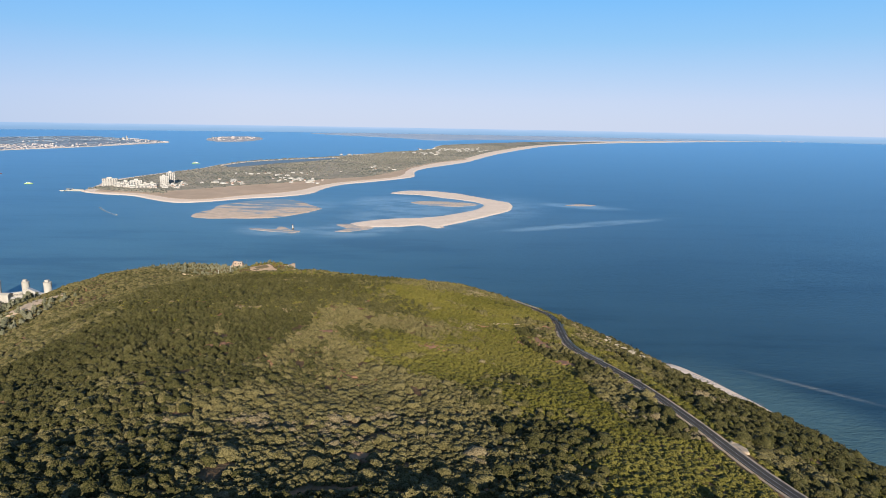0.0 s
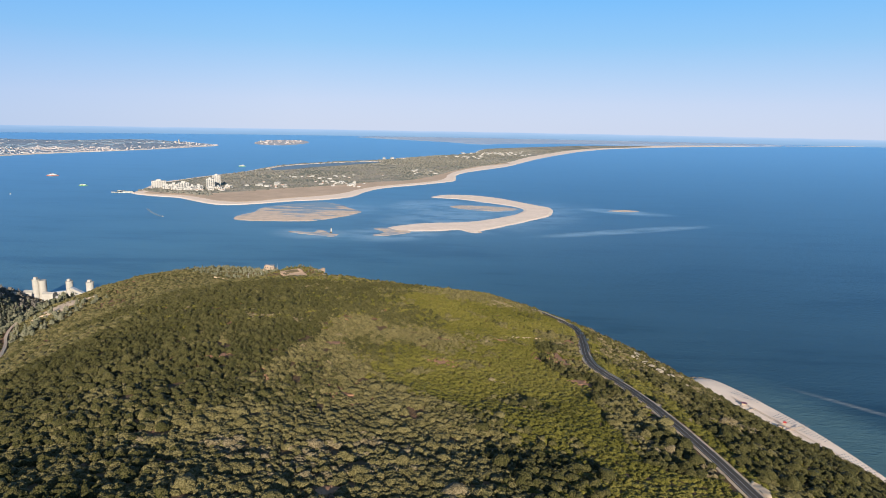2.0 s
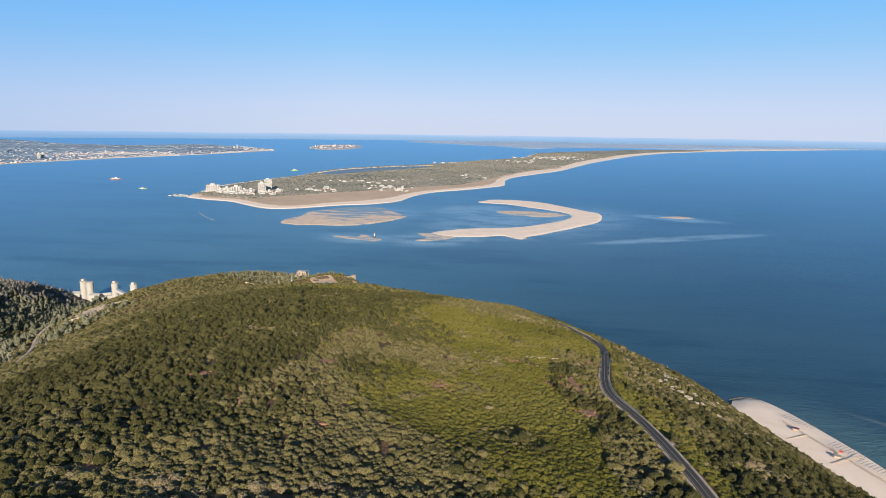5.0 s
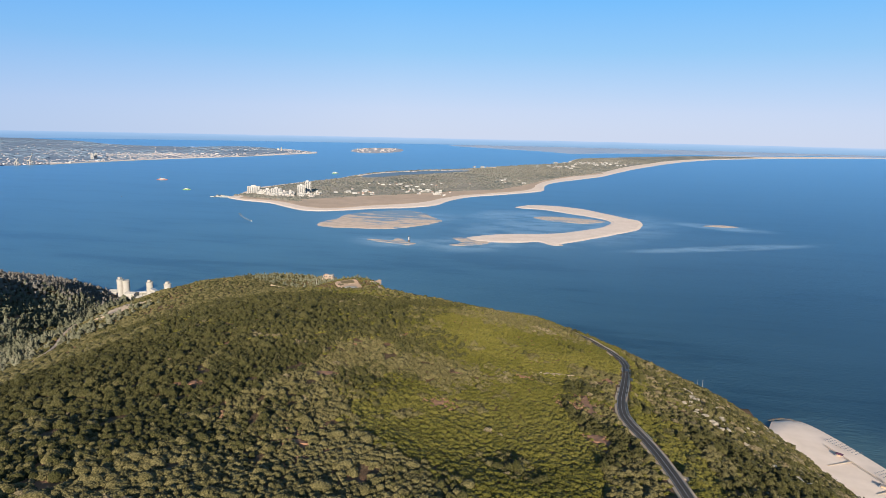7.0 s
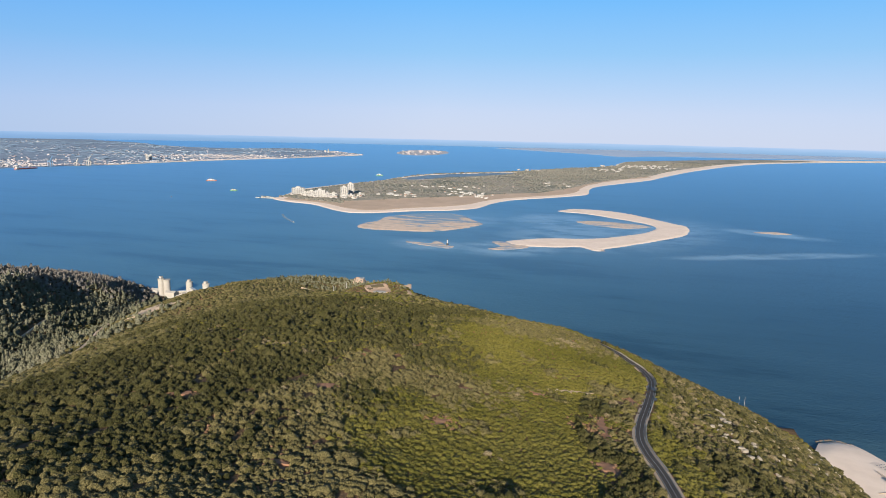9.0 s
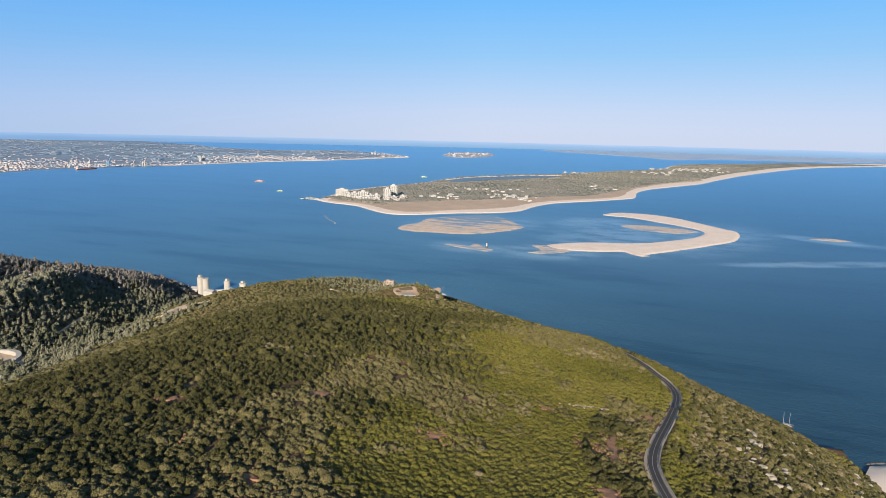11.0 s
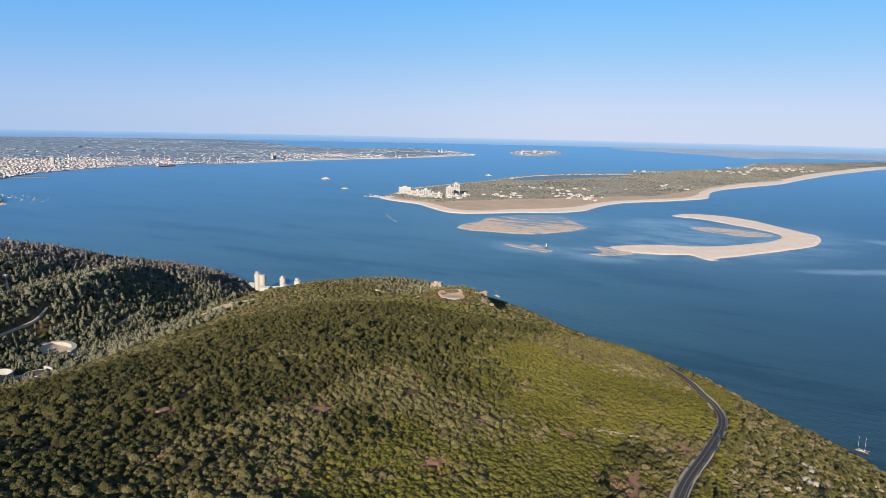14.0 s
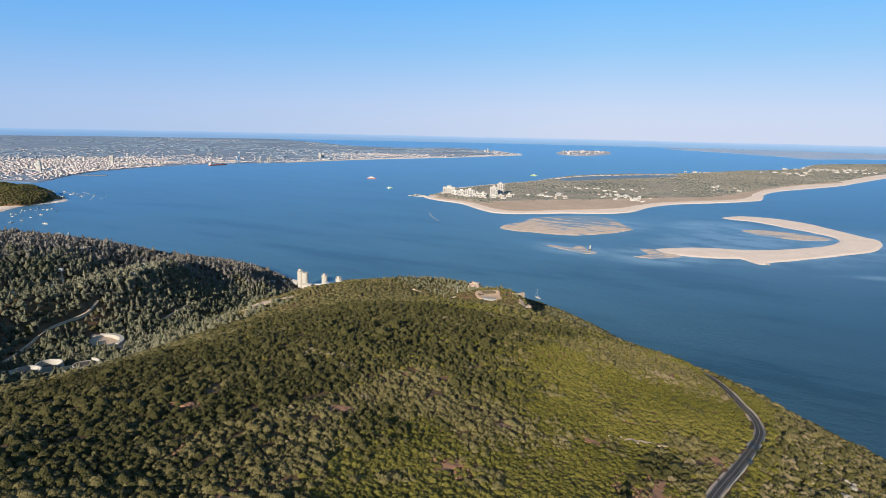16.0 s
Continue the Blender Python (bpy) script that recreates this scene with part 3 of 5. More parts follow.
def pine(seed):
    """A small pine: a trunk, ragged tiers of crown narrowing upward, and needle sprays; some broad, some spired."""
    rnd = np.random.default_rng(seed)
    vs, fs, base = [], [], 0
    tiers = ((0.8, 0.66, 0.5), (1.35, 0.46, 0.5), (1.85, 0.25, 0.45)) if seed % 2 else ((0.8, 0.78, 0.52), (1.25, 0.58, 0.45))
    for i, (z, r, h) in enumerate(tiers):
        v, f = blob(1, 0.6, 1.0, seed * 5 + i, -0.7)
        at = (rnd.uniform(-0.14, 0.14), rnd.uniform(-0.14, 0.14), z)
        w, g = sprays(rnd, 7, at, (r * 1.1, r * 1.1, h * 1.15), 0.26, -0.5)
        for vv, ff in ((v * (r, r, h) + at, f), (w, g)):
            vs.append(vv), fs.append(ff + base)
            base += len(vv)
    bm = tube(0.09, 0.05, -0.4, 0.8, 4)
    bmesh.ops.triangulate(bm, faces=bm.faces[:])
    bm.verts.index_update()
    vs.append(np.array([w.co for w in bm.verts])), fs.append(np.array([[w.index for w in fc.verts] for fc in bm.faces]) + base)
    bm.free()
    return np.concatenate(vs), np.concatenate(fs)


def strew(name, kinds, X, Y, Z, R, material, label, category, seed, tall=(0.8, 1.2)):
    """One sheet of cover: a random kind of clump, turned and sized, at each place."""
    rnd = np.random.default_rng(seed)
    which = rnd.integers(0, len(kinds), len(X))
    V, F, base = [], [], 0
    for kk, (v, f) in enumerate(kinds):
        sel = np.where(which == kk)[0]
        n = len(sel)
        if not n:
            continue
        a = rnd.uniform(0, 2 * np.pi, n)
        c, s = np.cos(a)[:, None], np.sin(a)[:, None]
        r = R[sel][:, None]
        sx, sy, sz = r * rnd.uniform(0.8, 1.25, (n, 1)), r * rnd.uniform(0.8, 1.25, (n, 1)), r * rnd.uniform(*tall, (n, 1))
        x, y = v[None, :, 0] * sx, v[None, :, 1] * sy
        V.append(np.stack([x * c - y * s + X[sel][:, None], x * s + y * c + Y[sel][:, None], v[None, :, 2] * sz + Z[sel][:, None]], -1).reshape(-1, 3))
        F.append((f[None] + (np.arange(n) * len(v))[:, None, None] + base).reshape(-1, 3))
        base += n * len(v)
    return tagged(arrays(name, np.concatenate(V), np.concatenate(F), material, True), label, category, kind="stuff")


def scatter(x0, x1, y0, y1, step, seed):
    """Jittered places over an oblong."""
    rnd = np.random.default_rng(seed)
    X, Y = np.meshgrid(np.arange(x0, x1, step), np.arange(y0, y1, step))
    return (X + rnd.uniform(-0.5, 0.5, X.shape) * step).ravel(), (Y + rnd.uniform(-0.5, 0.5, X.shape) * step).ravel(), rnd


def field(X, Y, scale, seed):
    """Smooth noise from -1 to 1 over the plan."""
    return np.array([noise.noise((x * scale, y * scale, seed * 7.7)) for x, y in zip(X, Y)])


# bare places: red earth, pale tracks, rock, yard (x, y, half length, half width, turn in degrees, material)
# the first two are sandy lay-bys beside the road
BARE = [(27.9, 56.6, 1.7, 0.65, 97, 1), (25.3, 79.6, 1.3, 0.5, 105, 1), (-18.2, 92.2, 1.6, 0.9, 60, 0), (-2.2, 90, 2.0, 0.8, 80, 0), (6.5, 108.5, 1.3, 0.8, 0, 0), (10.3, 114.5, 3.0, 0.5, 35, 1), (15.9, 102, 0.7, 4.0, 10, 0), (16.8, 88, 1.0, 1.6, 20, 0), (-7, 44.5, 1.4, 0.8, 30, 0),
        (19.6, 118, 0.7, 2.6, 10, 0), (-117, 172, 7.0, 4.2, 60, 1), (-20, 108, 1.2, 0.5, 15, 0), (-30, 80, 1.4, 0.5, 35, 0), (-12, 70, 1.2, 0.6, 10, 0), (30, 64, 1.6, 0.5, 15, 1), (-3, 104, 1.2, 0.6, 40, 0)]


def bare(X, Y):
    r = np.full(np.shape(X), False)
    for x, y, a, b, turn, _ in BARE:
        c, s = math.cos(radians(turn)), math.sin(radians(turn))
        u, v = (X - x) * c + (Y - y) * s, -(X - x) * s + (Y - y) * c
        r |= (u / a) ** 2 + (v / b) ** 2 < 0.5
    for x, y, a, b in ((-65, 221.5, 7, 4.6), (-77, 213, 4.0, 2.4), (-53.5, 223, 3.4, 1.5), (-90, 218.5, 1.2, 4.0)):      # yard and car park, long axes up the slope
        u, v = (X - x) * -0.44 + (Y - y) * 0.9, (X - x) * 0.9 + (Y - y) * 0.44
        r |= (u / a) ** 2 + (v / b) ** 2 < 1
    return r


ROCKS = [(35.3, 138, 9, 2.0, 0.5), (34.4, 128, 11, 2.2, 0.5), (33.6, 119, 8, 1.6, 0.45), (34.9, 113, 11, 1.5, 0.5), (37.2, 120, 6, 1.0, 0.45), (44, 153.5, 6, 1.2, 0.5), (47.5, 160, 5, 1.2, 0.45), (44.3, 140.7, 5, 1.0, 0.4), (42.8, 126, 5, 1.0, 0.4), (40.4, 119.3, 4, 0.8, 0.4), (53, 158, 5, 1.3, 0.5), (51.8, 140.4, 5, 1.2, 0.5), (37.9, 109, 4, 0.8, 0.4), (42, 100, 11, 1.5, 0.5), (29, 123, 3, 0.7, 0.3), (58.7, 174, 4, 1.2, 0.7), (67, 195, 4, 1.2, 0.8), (70, 187, 5, 1.6, 0.7), (62, 182, 4, 1.2, 0.6)]


def on_hill(X, Y):
    off = X - np.interp(Y, [p[1] for p in BEACH_IN], [p[0] for p in BEACH_IN])
    return ((off < -1.5) | (Y > 222)) & (raw_height(X, Y) > 1.6) & (near_line(ROAD, X, Y)[0] > 1.12) & ~bare(X, Y) & (np.min([np.hypot((X - q[0]) / 0.7, Y - q[1]) / q[3] for q in ROCKS], axis=0) > 1.0)


VALLEY_ROADS = [[(-150, 112), (-162, 126), (-169, 136), (-175, 150), (-180, 157)], [(-170, 174), (-176, 184), (-182, 194), (-189, 211)], [(-92, 118), (-103, 132), (-113, 145), (-121, 155), (-128, 166), (-132.5, 178), (-135, 189)], [(-226, 170), (-218, 166), (-209, 162)], [(-145, 108), (-138, 122), (-132, 130), (-140, 140), (-150, 146)]]
CLEARINGS = [(-198, 139, 7, 4, 30), (-200, 154, 7, 2.5, 20), (-135, 117, 11, 8, 40), (-156.5, 146, 9, 5.5, -10), (-130, 125, 5, 4, 0), (-222, 275, 5, 4, 0), (-200, 287, 28, 9, -5)]


def open_ground(X, Y):
    r = np.full(np.shape(X), False)
    for line in VALLEY_ROADS:
        r |= near_line(np.array(line, float), X, Y)[0] < 1.3
    for x, y, a, b, turn in CLEARINGS:
        c, s = math.cos(radians(turn)), math.sin(radians(turn))
        r |= (((X - x) * c + (Y - y) * s) / a) ** 2 + ((-(X - x) * s + (Y - y) * c) / b) ** 2 < 1
    return r


ROUND = [bush(i + 1, 26, 0.15, 2) for i in range(12)]
BUSH = [bush(i + 1, 18, 0.18) for i in range(12)]
TUFT = [bush(i + 31, 7, 0.2) for i in range(8)]
KNOLL = [blob(1, 0.55, 0.75, i + 71, -0.25) for i in range(8)]
CARPET = [bush(i + 90, 12, 0.22) for i in range(8)]
COARSE = [blob(1, 0.6, 0.8, i + 40, -0.3) for i in range(8)]
PINE = [pine(i + 60) for i in range(6)]

# near slope: round shrubs below, a close green canopy above and towards the road
X, Y, rnd = scatter(-62, 60, 31, 120, 0.47, 5)
X2, Y2, _ = scatter(-80, 70, 120, 168, 0.6, 55)
X, Y = np.concatenate([X, X2]), np.concatenate([Y, Y2])
keep = on_hill(X, Y) & (np.abs(X - 4) < 0.74 * Y + 6)
X, Y = X[keep], Y[keep]
n = len(X)
wide, mid = field(X, Y, 0.035, 1), field(X, Y, 0.1, 2)
chance = rnd.uniform(0, 1, n)
green = (X - 6 + np.clip(Y - 62, 0, 60) * 0.85) / 9 + 0.9 * wide + 0.5 * mid + rnd.uniform(-0.35, 0.35, n)
high = (Y - 94) / 10 + 0.6 * wide + rnd.uniform(-0.4, 0.4, n)
grove = (np.abs(X - np.interp(Y, (60, 84, 100, 126), (22, 20, 15.5, 17))) < 3.6 + 1.2 * mid) & (Y > 58) & (Y < 122) & (X < 30)      # taller grey shrubs above the road
lower = (X > 29) & (Y < 112)
kindof = np.where((green > 0) | (high > 0), 1, 0)
kindof = np.where((kindof == 1) & (field(X, Y, 0.2, 51) + 0.4 * mid > 0.36) & (chance < 0.5), 0, kindof)
kindof = np.where((kindof == 0) & (np.exp(-((X + 6) / 17) ** 2) + 0.5 * wide + 0.45 * mid + rnd.uniform(-0.35, 0.35, n) > 0.42), 4, kindof)
kindof = np.where((kindof == 0) & (field(X, Y, 0.16, 7) + 0.5 * wide > np.where(X < -18, 0.34, 0.14)) & (chance < 0.7), 4, kindof)
kindof = np.where((X + 14 + 14 * wide + rnd.uniform(-9, 9, n) < 0) & (Y > 84) & (kindof == 1) & (chance < 0.75), 0, kindof)
# paler olive shrubs in bands, partly painting in the crest's sunlit glow
streak = np.exp(-((X + 20 - (Y - 85) * 0.1) / 3.5) ** 2) * ((Y > 70) & (Y < 112)) + np.exp(-((X + 6) / 14) ** 2 - ((Y - 104) / 7) ** 2) * 0.8 + np.exp(-((X - 3) / 17) ** 2 - ((Y - 152) / 14) ** 2)
kindof = np.where(streak + 0.35 * mid + rnd.uniform(-0.35, 0.35, n) > 0.62, 4, kindof)
kindof = np.where(grove & (chance < 0.8), np.where(mid > -0.1, 4, 0), kindof)
kindof = np.where(lower & (chance < 0.75), np.where(field(X, Y, 0.12, 31) > 0.2, 4, 0), kindof)
seaward = (X > 24.5 + 2 * mid) & (Y >= 104)
kindof = np.where(seaward, np.where(chance < 0.45, 4, np.where(chance < 0.6, 2, np.where(chance < 0.8, 0, 1))), kindof)
dryness = field(X, Y, 0.07, 3) + 0.6 * field(X, Y, 0.22, 6) + rnd.uniform(-0.3, 0.3, n)
kindof = np.where((dryness > 0.68) & (kindof != 1), 2, kindof)
rust = np.min([np.hypot(X - q[0], Y - q[1]) / max(q[2], q[3]) for q in BARE if q[5] == 0], axis=0) < 1.2
dead = (field(X, Y, 0.3, 19) > 0.5) & (Y < 92) & (kindof != 1) & (chance < 0.35)
kindof = np.where((rust & (chance < 0.5)) | dead, 3, kindof)
Z = surface(X, Y)
R = np.select([kindof == 1, kindof == 4, kindof == 3], [0.37 * rnd.uniform(0.55, 1.45, n), 0.36 * rnd.uniform(0.6, 1.4, n), np.full(n, 0.22)], 0.37 * rnd.uniform(0.5, 1.5, n)) * (1 + 0.22 * mid)
R = np.where((kindof != 1) & (kindof != 3) & (rnd.uniform(0, 1, n) < np.where(lower | grove, 0.14, 0.05)), R * 1.55, R)
R = np.where(Y > 118, R * 1.2, R)
gap = (kindof != 1) & (field(X, Y, 0.42, 14) > np.where(kindof == 4, 0.40, 0.34)) | (rnd.uniform(0, 1, n) < np.where(kindof == 1, 0.03, np.where(kindof == 0, 0.17, 0.12)))
X, Y, Z, R, kindof = X[~gap], Y[~gap], Z[~gap], R[~gap], kindof[~gap]
bands = ((Y < 74, ROUND, "on the near slope"), ((Y >= 74) & (Y < 104), BUSH, "on the middle slope"), (Y >= 104, TUFT, "on the upper slope"))
for kd, m, nm, lab, tall in ((0, M_SHRUB, "scrub", "dark green evergreen shrubs", (1.1, 1.9)), (2, M_DRY, "dry_shrubs", "dry grey-brown shrubs among scrub", (0.8, 1.2)), (3, M_RUST, "dry_shrubs", "dead reddish-brown shrubs round bare earth", (0.7, 1.1)), (4, M_OLIVE, "scrub", "round grey-olive shrubs", (0.85, 1.45))):
    for band, kinds, where in bands:
        s = (kindof == kd) & band
        if s.any():
            strew(nm, kinds, X[s], Y[s], Z[s], R[s], m, lab + " " + where, "shrubs", 11 + kd, tall)
s = kindof == 1
strew("heath", CARPET, X[s], Y[s], Z[s], R[s], M_HEATH, "close yellow-green canopy of low heath above the road", "shrubs", 12, (0.5, 0.85))

# far shoulder of the same hill
X, Y, rnd = scatter(-175, 80, 60, 330, 1.12, 6)
keep = on_hill(X, Y) & ((X < -62) | (Y > 168) | (X > 60)) & ~((X > -80) & (X < 70) & (Y > 120) & (Y < 168)) & ~((X < -125) & (Y < 190)) & ~open_ground(X, Y)
X, Y = X[keep], Y[keep]
R = 0.66 * rnd.uniform(0.6, 1.35, len(X)) * (1 + 0.4 * field(X, Y, 0.1, 4))
R = np.where(np.hypot((X + 67) / 19, (Y - 210) / 12) < 1, R * 0.55, R)      # shrubs shrunk here so that the yard shows from the camera
wood = (np.hypot((X + 85) / 75, (Y - 245) / 22) < 1) & (rnd.uniform(0, 1, len(X)) < 0.3)
Z = surface(X, Y)
golden = field(X, Y, 0.03, 1) + rnd.uniform(-0.3, 0.3, len(X)) > np.where(X > -75, 0.1, 9.0)
pale = rnd.uniform(0, 1, len(X)) < 0.68
for s, m, lab in ((~wood & ~golden & ~pale, M_SHRUB, "green scrub over the far shoulder of the hill"), (~wood & ~golden & pale, M_OLIVE, "olive-brown shrubs over the far shoulder of the hill"), (~wood & golden, M_HEATH, "yellow-green heath over the far shoulder")):
    strew("scrub", KNOLL, X[s], Y[s], Z[s], R[s], m, lab, "shrubs", 21, (0.7, 1.2) if m is not M_HEATH else (0.45, 0.8))
strew("pine_wood", PINE, X[wood], Y[wood], Z[wood], R[wood] * np.where(X[wood] > -62, 0.55, 0.75), M_PINE, "dark pines round the old battery", "trees", 22)

# scrub over the back of the hill, below and behind the camera
X, Y, rnd = scatter(-150, 105, -110, 75, 2.9, 8)
keep = on_hill(X, Y) & ((Y < 31) | (np.abs(X - 4) > 0.74 * Y + 6)) & ~((Y > 60) & ((X < -62) | (X > 60)))
under = (X > -45) & (X < 60) & (Y > -30) & (Y < 31)
X, Y = X[keep & ~under], Y[keep & ~under]
strew("scrub", COARSE, X, Y, surface(X, Y), rnd.uniform(1.1, 1.8, len(X)) * np.where(Y > 5, 0.6, 1.0), M_SHRUB, "olive-green scrub over the back of the hill", "shrubs", 29, (0.7, 1.1))
X, Y, rnd = scatter(-45, 60, -30, 31, 1.35, 9)      # closer growth under the flight
keep = on_hill(X, Y) & (rnd.uniform(0, 1, len(X)) < 0.9)
X, Y = X[keep], Y[keep]
olive = field(X, Y, 0.12, 12) + rnd.uniform(-0.4, 0.4, len(X)) > 0.1
for s, m, lab in ((~olive, M_SHRUB, "dark green scrub on the hill's back"), (olive, M_OLIVE, "grey-olive shrubs on the hill's back")):
    strew("scrub", COARSE, X[s], Y[s], surface(X[s], Y[s]), rnd.uniform(0.55, 1.05, s.sum()), m, lab, "shrubs", 30, (0.7, 1.1))

# second ridge and the valley: pine woods
X, Y, rnd = scatter(-340, -105, 70, 330, 1.38, 7)
flank = (X > -130) & (Y < 175)
keep = on_hill(X, Y) & ((X < -175) | ((X < -125) & (Y < 190)) | (flank & (X < -100) & (rnd.uniform(0, 1, len(X)) < 0.2)))
keep &= ~open_ground(X, Y) & (Y > 22 + (27 - X) * 0.42)
thin = field(X, Y, 0.03, 9)
keep &= (rnd.uniform(-0.4, 0.6, len(X)) < 0.75 - thin)
X, Y = X[keep], Y[keep]
Z = surface(X, Y)
tree = rnd.uniform(0, 1, len(X)) < 0.85
R = rnd.uniform(0.6, 1.15, len(X)) * (1 + 0.25 * field(X, Y, 0.02, 17))
R = np.where(rnd.uniform(0, 1, len(X)) < 0.12, R * 1.4, R)
grey = (X + 225) * -0.7 + (Y - 200) * 0.3 + 3 + 16 * field(X, Y, 0.03, 44) + rnd.uniform(-6, 6, len(X)) > 0
for sel, m, lab in ((tree & ~grey, M_PINE, "dense dark green pine wood in the valley"), (tree & grey, M_GREYPINE, "grey-brown pine wood on the far ridge")):
    strew("pine_wood", PINE, X[sel], Y[sel], Z[sel], R[sel], m, lab, "trees", 31)
strew("scrub", COARSE, X[~tree], Y[~tree], Z[~tree], R[~tree], M_SHRUB, "green scrub between the pines of the ridge", "shrubs", 32)

# ---- the spit's land cover ----
scrub_spit = [(-415, 756), (-390, 742), (-352, 745), (-320, 760), (-285, 800), (-245, 850), (-212, 890), (-170, 950), (-118, 1010), (-88, 1120), (-62, 1260), (-20, 1400), (40, 1560), (105, 1850), (205, 2200), (310, 2520), (490, 2870), (800, 3260),
              (522, 3256), (242, 2900), (15, 2550), (-30, 2334), (-45, 2110), (-95, 1945), (-178, 1790), (-253, 1580), (-350, 1445), (-412, 1322), (-424, 1200), (-422, 1098), (-438, 1018), (-449, 936), (-450, 870), (-434, 806)]
k = Nodes("heathland", 0.95)
k.colour(k.mix(k.span(k.noise(0.012, 5, 0.65), 0.42, 0.6), (0.30, 0.26, 0.205), k.ramp(k.noise(0.05, 5, 0.7), (0.35, (0.115, 0.122, 0.095)), (0.65, (0.20, 0.195, 0.15)))))
M_HEATHLAND = k.m
dune = [(-412, 741), (-385, 727), (-348, 718), (-318, 700), (-295, 682), (-272, 675), (-252, 688), (-226, 722), (-200, 748), (-180, 785), (-172, 830), (-155, 890), (-112, 950), (-76, 1010), (-70, 1080), (-66, 1180), (-52, 1260), (-12, 1400), (50, 1560), (-120, 1500), (-250, 1200), (-330, 900), (-400, 790)]
flat_land("dune", dune, 1.15, M_DUNE, "tan dunes dotted with tufts behind the beach", "dunes", 3, 5.0, 6.0, freq=0.02)
flat_land("heathland", scrub_spit, 1.5, M_HEATHLAND, "grey-green dune scrub on the spit", "scrubland", 3, 6.0, 8.0, freq=0.02)
k = Nodes("lagoon_water", 0.4, 0.0, 0.5)
k.colour((0.10, 0.13, 0.16))
M_LAGOON = k.m
flat_land("water", [(-408, 1180), (-395, 1290), (-335, 1400), (-262, 1480), (-250, 1440), (-300, 1330), (-345, 1240), (-380, 1150)], 1.75, M_LAGOON, "still grey-blue lagoon on the spit", "lagoon", 3, 5.0, 4.0, freq=0.02)
flat_land("sand_bank", [(-418, 1190), (-405, 1300), (-345, 1412), (-265, 1500), (-258, 1490), (-337, 1400), (-397, 1292), (-410, 1185)], 1.9, M_SAND, "thin pale sand strip along the lagoon", "sand strip", 3, 2.0, 2.0)
X, Y, rnd = scatter(-470, 340, 730, 2500, 8.5, 8)
sp = spline(scrub_spit, 3, True)
thick = field(X, Y, 0.008, 12) + 0.4 * field(X, Y, 0.03, 13)
lag = inside(np.array([(-420, 1160), (-400, 1310), (-262, 1500), (-240, 1440), (-375, 1140)]), X, Y)
edge, _ = near_line(spline(SPIT_SEA, 3), X, Y)
keep = inside(sp, X, Y) & ~lag & (thick + rnd.uniform(-0.35, 0.35, len(X)) > 0.0 - np.clip((edge - 70) / 220, -0.45, 0.45))
X, Y = X[keep], Y[keep]
strew("pine_wood", COARSE, X, Y, np.full(len(X), 1.6), rnd.uniform(2.0, 4.4, len(X)) * np.clip(Y / 1300, 0.5, 1.2), M_COASTWOOD, "grey-green umbrella pines scattered over the spit", "trees", 41, (0.22, 0.42))


# ---- buildings ----
def windows(parent, w, d, z0, floors, storey, cols, face_y, sill=0.35):
    for fl in range(floors):
        for c in range(cols):
            cx = -w / 2 + w * (c + 0.5) / cols
            z = z0 + fl * storey
            part("window", boxed(cx - w / cols * 0.24, face_y - 0.03, z + storey * sill, cx + w / cols * 0.24, face_y + 0.03, z + storey * 0.78), M_GLASS, parent)


def tower_block(x, y, z, w, d, floors, storey, turn, label, cols):
    """A block of flats: body, a balcony slab for each storey, windows, parapet and lift house."""
    ob = tagged(new("apartment_tower"), label, "tower block", "tower blocks on the spit")
    h = floors * storey
    part("body", boxed(-w / 2, -d / 2, -1, w / 2, d / 2, h), M_RENDER, ob)
    for fl in range(1, floors):
        part("balcony", boxed(-w / 2 - 0.12, -d / 2 - 0.55, fl * storey - 0.12, w / 2 + 0.12, -d / 2, fl * storey + 0.32), M_RENDER, ob)
    windows(ob, w, d, 0, floors, storey, cols, -d / 2 - 0.02)
    part("parapet", boxed(-w / 2 - 0.2, -d / 2 - 0.2, h, w / 2 + 0.2, d / 2 + 0.2, h + 0.5), M_RENDER, ob)
    part("lift_house", boxed(-w * 0.2, -d * 0.2, h + 0.5, w * 0.15, d * 0.25, h + 2.2), M_RENDER, ob)
    ob.matrix_world = pose(x, y, z, 0, 0, turn)
    return ob


tower_block(-423, 800, 1.2, 17, 9, 6, 1.4, 25, "broad white tower block near the marina", 6)
tower_block(-357, 806, 1.2, 10, 8, 10, 1.2, 25, "tall white hotel tower above the beach", 4)
tower_block(-362, 836, 1.2, 10, 8, 11, 1.3, 25, "tallest white hotel tower", 4)
tower_block(-385, 790, 1.2, 13, 8, 6, 1.3, 25, "middle-height white apartment block", 4)
tower_block(-401, 796, 1.2, 11, 8, 4, 1.3, 25, "low white apartment block", 4)
for x, y, w, fl in ((-408, 792, 9, 3), (-396, 789, 8, 2), (-378, 797, 9, 3), (-352, 794, 9, 2), (-366, 792, 10, 2), (-383, 779, 9, 1), (-370, 800, 9, 3), (-345, 802, 8, 2), (-337, 812, 6, 3), (-392, 782, 10, 2), (-373, 780, 12, 2), (-406, 787, 8, 2), (-362, 784, 8, 2)):
    tower_block(x, y, 1.2, w, 7, fl, 1.2, 25, "low white resort block among pines", 3)


